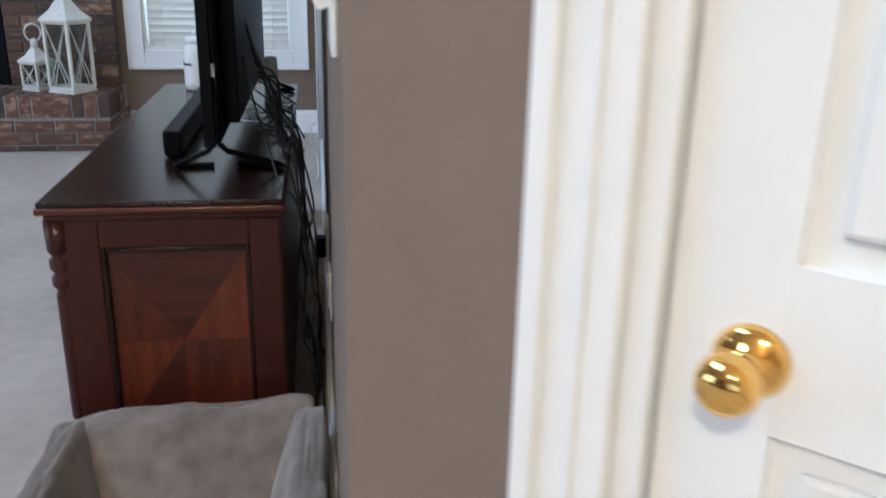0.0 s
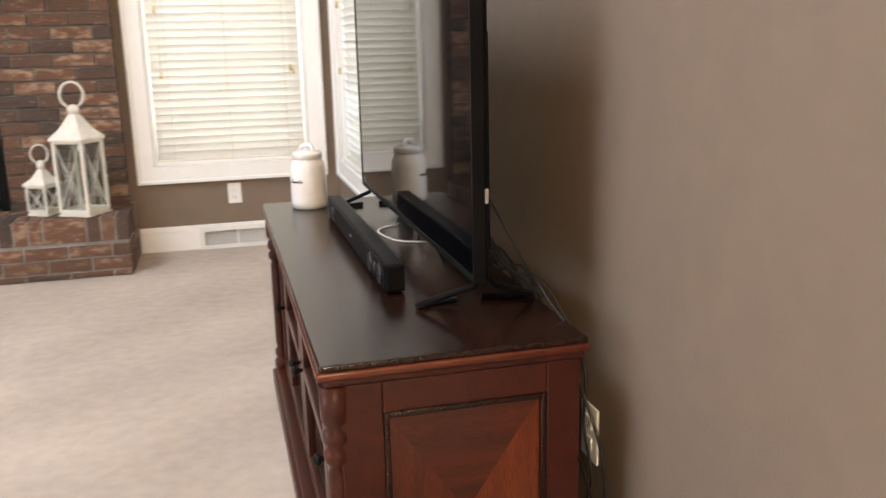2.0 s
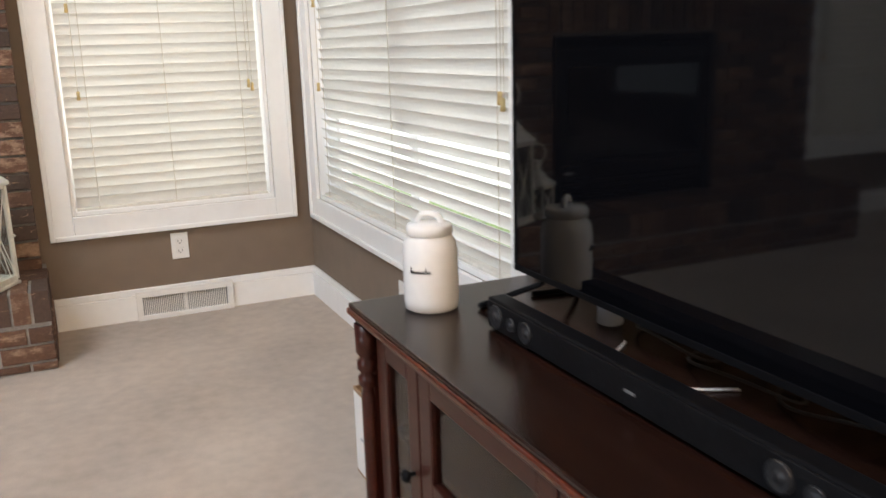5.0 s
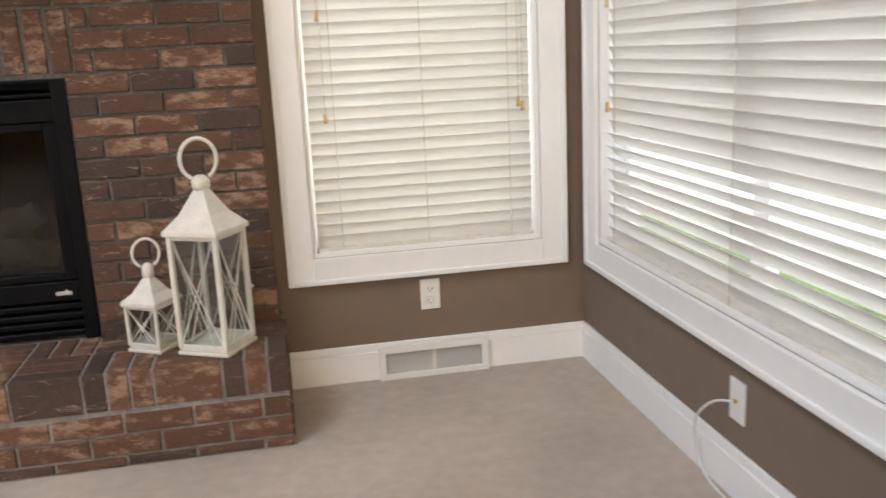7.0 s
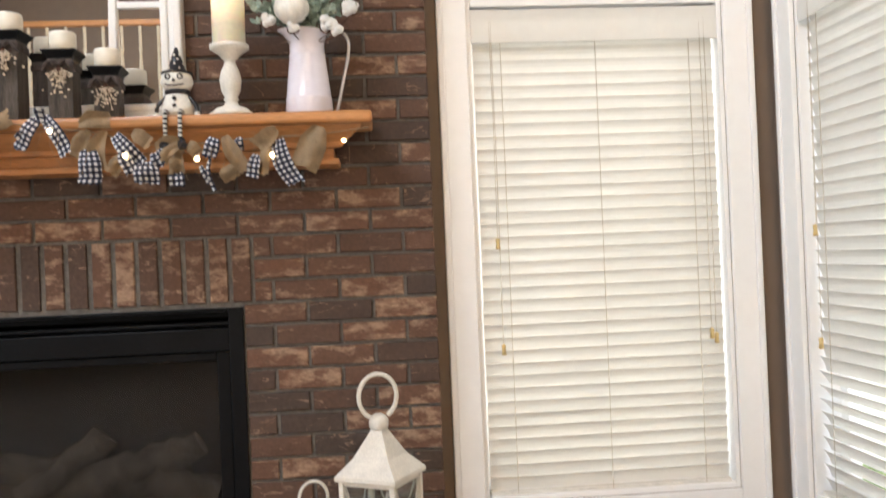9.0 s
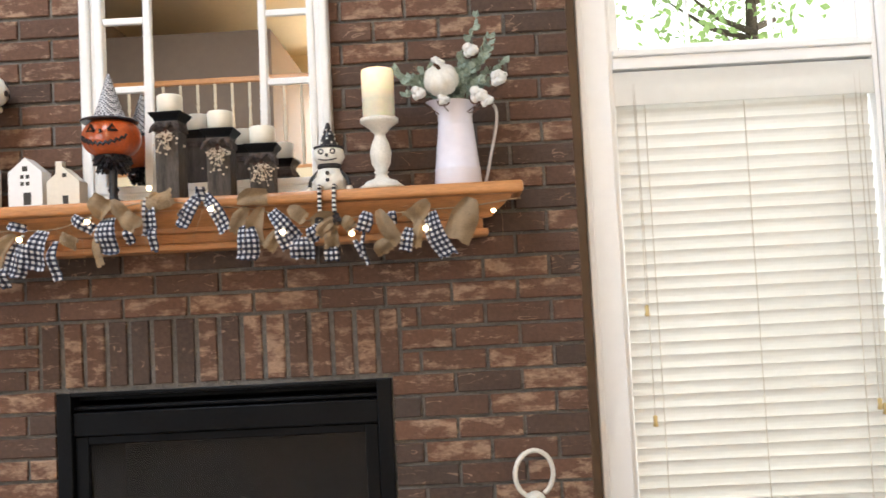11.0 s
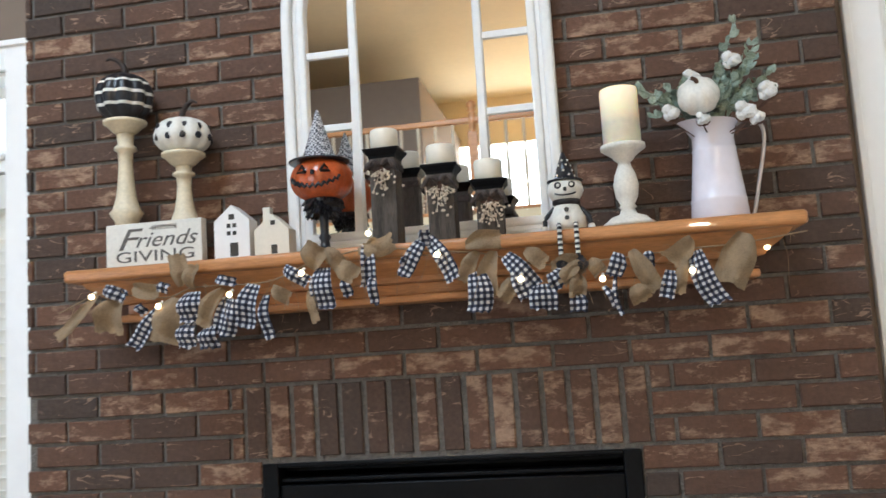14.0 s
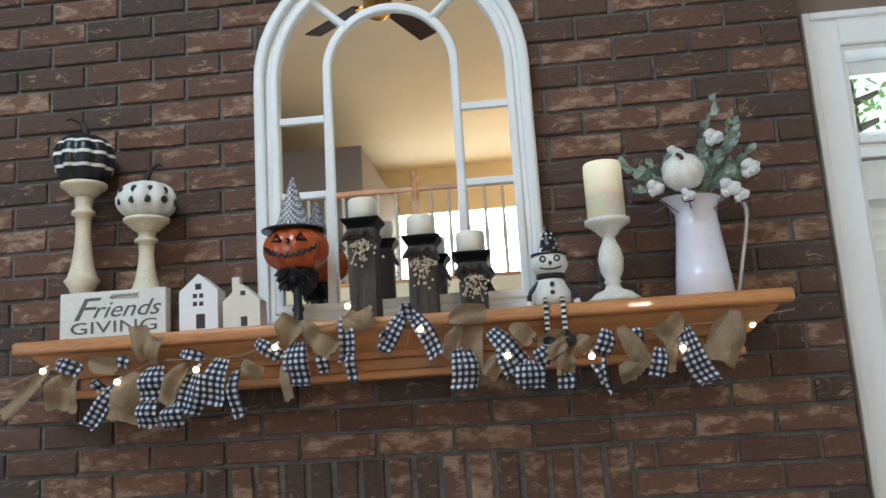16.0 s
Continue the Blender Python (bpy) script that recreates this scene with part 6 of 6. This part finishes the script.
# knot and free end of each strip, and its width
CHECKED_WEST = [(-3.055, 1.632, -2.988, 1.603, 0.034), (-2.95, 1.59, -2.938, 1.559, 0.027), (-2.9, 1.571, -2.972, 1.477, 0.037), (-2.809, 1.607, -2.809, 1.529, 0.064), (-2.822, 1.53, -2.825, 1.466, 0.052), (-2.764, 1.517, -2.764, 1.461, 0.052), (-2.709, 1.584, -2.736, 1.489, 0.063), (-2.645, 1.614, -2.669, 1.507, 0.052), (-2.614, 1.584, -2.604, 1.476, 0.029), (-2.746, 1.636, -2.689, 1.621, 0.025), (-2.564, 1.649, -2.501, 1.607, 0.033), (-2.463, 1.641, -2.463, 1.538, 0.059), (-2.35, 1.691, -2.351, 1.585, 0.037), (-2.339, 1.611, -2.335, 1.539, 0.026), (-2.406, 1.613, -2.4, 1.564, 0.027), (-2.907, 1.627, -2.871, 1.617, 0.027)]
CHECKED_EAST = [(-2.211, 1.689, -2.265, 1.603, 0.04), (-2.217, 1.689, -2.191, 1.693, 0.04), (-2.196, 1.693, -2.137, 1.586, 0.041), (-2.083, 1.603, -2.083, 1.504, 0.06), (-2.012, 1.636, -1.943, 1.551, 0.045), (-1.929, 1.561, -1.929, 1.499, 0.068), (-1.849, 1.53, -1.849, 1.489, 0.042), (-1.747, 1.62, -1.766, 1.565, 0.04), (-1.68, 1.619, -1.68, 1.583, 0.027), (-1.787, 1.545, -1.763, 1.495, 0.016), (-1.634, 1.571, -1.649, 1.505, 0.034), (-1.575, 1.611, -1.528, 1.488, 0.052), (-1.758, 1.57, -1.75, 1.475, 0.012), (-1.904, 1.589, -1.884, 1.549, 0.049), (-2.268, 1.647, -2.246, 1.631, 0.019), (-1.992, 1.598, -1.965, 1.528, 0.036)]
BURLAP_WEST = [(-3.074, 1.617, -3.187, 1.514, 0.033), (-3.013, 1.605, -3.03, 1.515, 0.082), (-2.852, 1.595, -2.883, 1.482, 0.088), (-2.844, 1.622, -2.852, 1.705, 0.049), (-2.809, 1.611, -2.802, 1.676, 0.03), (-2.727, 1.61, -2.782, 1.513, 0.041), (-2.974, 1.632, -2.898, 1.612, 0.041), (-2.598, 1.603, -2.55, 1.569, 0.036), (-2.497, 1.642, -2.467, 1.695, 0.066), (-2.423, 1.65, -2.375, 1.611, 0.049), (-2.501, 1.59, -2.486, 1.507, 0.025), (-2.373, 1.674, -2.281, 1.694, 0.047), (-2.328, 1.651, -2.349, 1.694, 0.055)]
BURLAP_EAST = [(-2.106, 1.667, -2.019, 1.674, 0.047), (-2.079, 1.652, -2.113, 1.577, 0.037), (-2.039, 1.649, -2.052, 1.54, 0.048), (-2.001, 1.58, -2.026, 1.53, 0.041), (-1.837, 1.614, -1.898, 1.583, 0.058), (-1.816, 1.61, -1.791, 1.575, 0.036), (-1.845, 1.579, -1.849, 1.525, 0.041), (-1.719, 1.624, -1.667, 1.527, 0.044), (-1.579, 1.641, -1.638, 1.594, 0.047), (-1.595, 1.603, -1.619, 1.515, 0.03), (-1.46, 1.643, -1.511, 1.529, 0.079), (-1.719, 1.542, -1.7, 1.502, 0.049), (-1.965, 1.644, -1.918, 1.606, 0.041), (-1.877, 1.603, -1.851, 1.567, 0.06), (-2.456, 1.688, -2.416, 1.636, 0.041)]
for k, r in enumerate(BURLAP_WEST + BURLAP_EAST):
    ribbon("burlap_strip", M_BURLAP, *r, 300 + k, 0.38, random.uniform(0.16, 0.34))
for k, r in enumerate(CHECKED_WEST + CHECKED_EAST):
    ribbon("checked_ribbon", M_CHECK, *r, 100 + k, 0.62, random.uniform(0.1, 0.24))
# the fairy lights
M_BULB = glowing("fairy_bulb", (1.0, 0.72, 0.38), 10, (1, 0.8, 0.5))
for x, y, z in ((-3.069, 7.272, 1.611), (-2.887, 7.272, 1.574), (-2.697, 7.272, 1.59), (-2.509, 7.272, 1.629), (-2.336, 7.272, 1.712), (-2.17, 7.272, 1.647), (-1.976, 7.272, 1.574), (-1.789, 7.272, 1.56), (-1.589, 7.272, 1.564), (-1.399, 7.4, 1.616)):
    c = Vector((x, y, z)) - G0
    bm = bmesh.new()
    bmesh.ops.create_icosphere(bm, subdivisions=2, radius=0.0075, matrix=Matrix.Translation(c))
    b = part("bulb", bm, M_BULB, GAR, "small glowing fairy light", True)
    part("socket", tube([c + Vector((0, 0.005, 0.004)), c + Vector((0.002, 0.018, 0.012))], 0.004, 8), M_PWHITE, b)
bm = bmesh.new()
for k in range(70):
    i = random.randrange(len(TWINE) - 1)
    t = random.random()
    p = Vector((TWINE[i][0] * (1 - t) + TWINE[i + 1][0] * t, 7.285, TWINE[i][1] * (1 - t) + TWINE[i + 1][1] * t - 0.01))
    q = p + Vector((random.uniform(-0.035, 0.035), random.uniform(-0.015, 0), random.uniform(-0.12, 0.04)))
    tube(curve_points([p - G0, p.lerp(q, 0.5) + Vector((random.uniform(-0.016, 0.016), -0.008, 0.01)) - G0, q - G0], 4), 0.0005, 4, bm)
part("frayed_threads", bm, M_BURLAP, GAR)["kind"] = "stuff"

# ---------------------------------------------------------------- bricks
BRICKS = {}


def brick_mesh(w, d, h, variant, mat=None):
    """One worn brick: chamfered, its face slightly bowed; origin at the middle of its face."""
    key = (round(w, 3), round(d, 3), round(h, 3), variant)
    if key in BRICKS:
        return BRICKS[key]
    rnd = random.Random(str(key))
    c = 0.003
    front = [(-w / 2 + c, -h / 2 + c), (w / 2 - c, -h / 2 + c), (w / 2 - c, h / 2 - c), (-w / 2 + c, h / 2 - c)]
    back = [(-w / 2, -h / 2), (w / 2, -h / 2), (w / 2, h / 2), (-w / 2, h / 2)]
    j = lambda s: rnd.uniform(-s, s)
    v = [(x + j(0.0015), j(0.0012), z + j(0.0015)) for x, z in front] + [(x + j(0.0008), 0.0035, z + j(0.0008)) for x, z in back] + [(x, d, z) for x, z in back]
    v.append((j(0.01), -0.0012 + j(0.001), j(0.006)))
    f = [(0, 1, 12), (1, 2, 12), (2, 3, 12), (3, 0, 12)] + [(4 + i, 4 + (i + 1) % 4, (i + 1) % 4, i) for i in range(4)] + [(8 + i, 8 + (i + 1) % 4, 4 + (i + 1) % 4, 4 + i) for i in range(4)] + [(11, 10, 9, 8)]
    me = bpy.data.meshes.new("brick")
    me.from_pydata(v, [], f)
    me.materials.append(mat or M_BRICK)
    BRICKS[key] = me
    return me


def lay(parent, x, y, z, w, d, h, turn=None, mat=None):
    o = new("brick", brick_mesh(w, d, h, random.randrange(5), mat))
    o.parent = parent
    m = pose(x, y + random.uniform(-0.0015, 0.0015), z, 0, random.uniform(-0.35, 0.35), 0)
    o.matrix_local = m @ turn if turn else m
    return o


upper = []


def course(z0, joint, parts=True):
    """One running-bond course from its lower joint, stopped at the firebox and the soldier course."""
    z, h = z0 + COURSE / 2, COURSE - JOINT
    k0 = math.ceil((BX1 - joint) / PITCH)
    edges = sorted({BX0, BX1} | {joint + PITCH * k for k in range(-14, 4) if BX0 + 0.02 < joint + PITCH * k < BX1 - 0.02})
    for a, b in zip(edges, edges[1:]):
        spans = [(a, b)]
        if z < 1.354:
            s0, s1 = (FX0, FX1) if z < FZ1 else (-2.783, -1.692)
            spans = [q for q in ((a, min(b, s0)), (max(a, s1), b)) if q[1] - q[0] > 0.03]
        for p, q in spans:
            w = q - p - JOINT
            if parts:
                lay(FIRE, (p + q) / 2, BY, z, w, 0.05, h)
            else:
                upper.append(((p + q) / 2, z, w, h))


for k in range(-13, 60):
    z0 = 1.1535 + COURSE * k
    if z0 < HZ - 0.03 or z0 > ZC - 0.1:
        continue
    course(z0, -1.236 if k % 2 == 0 else -1.334, z0 < 2.62)
for k in range(16):
    x = -2.783 + 0.0682 * (k + 0.5)
    lay(FIRE, x, BY, 1.1535 + 0.1008, 0.0535, 0.05, 0.1915, mat=M_BRICK_SOLDIER)
# bricks above the mirror, past what can be told apart
verts, faces = [], []
for x, z, w, h in upper:
    me = brick_mesh(w, 0.05, h, 0)
    i = len(verts)
    verts += [(v.co.x + x, v.co.y + BY, v.co.z + z) for v in me.vertices]
    faces += [tuple(i + q for q in p.vertices) for p in me.polygons]
me = bpy.data.meshes.new("upper_brickwork")
me.from_pydata(verts, [], faces)
me.materials.append(M_BRICK)
ub = new("upper_brickwork", me)
ub.parent = FIRE
ub["kind"] = "stuff"

# hearth: three courses, then rowlock edging and a basketweave top
for z0, z1, joint in ((0.0, 0.036, -1.62), (0.036, 0.104, -1.514), (0.104, 0.171, -1.618)):
    edges = sorted({HX0, HX1} | {joint + 0.2035 * k for k in range(-12, 4) if HX0 + 0.02 < joint + 0.2035 * k < HX1 - 0.02})
    for a, b in zip(edges, edges[1:]):
        lay(HEARTH, (a + b) / 2, HY, (z0 + z1) / 2, b - a - JOINT, 0.06, z1 - z0 - JOINT)
    for a, b in ((HY + 0.062, HY + 0.22), (HY + 0.22, BY + 0.1)):
        lay(HEARTH, HX1, (a + b) / 2, (z0 + z1) / 2, b - a - JOINT, 0.06, z1 - z0 - JOINT, pose(0, 0, 0, 0, 0, 90))
U = 0.2
x, k = HX1, 0
flat = pose(0, 0, 0, -90, 0, 0)
while x > HX0 + 0.03:
    x0 = max(x - U, HX0)
    for row in (0, 1):
        y0 = HY + row * U
        ln = U if row == 0 else BY + 0.006 - y0
        across = (k + row) % 2 == 0
        n = 3
        for q in range(n):
            if across:      # bricks pointing into the room
                w = (x - x0) / n
                o = lay(HEARTH, x0 + w * (q + 0.5), y0 + ln / 2, HZ, w - JOINT, 0.118 if row == 0 else 0.03, ln - (0.004 if row == 0 else JOINT), flat)
            else:
                w = ln / n
                o = lay(HEARTH, (x0 + x) / 2, y0 + w * (q + 0.5), HZ, x - x0 - JOINT, 0.118 if row == 0 else 0.03, w - (0.006 if q == 0 and row == 0 else JOINT), flat)
    x, k = x0, k + 1
for a, b in ((HY + 0.2, HY + 0.267), (HY + 0.267, HY + 0.334), (HY + 0.334, BY)):
    lay(HEARTH, HX1 - 0.001, (a + b) / 2, 0.237, b - a - JOINT, 0.03, 0.118, pose(0, 0, 0, 0, 0, 90))
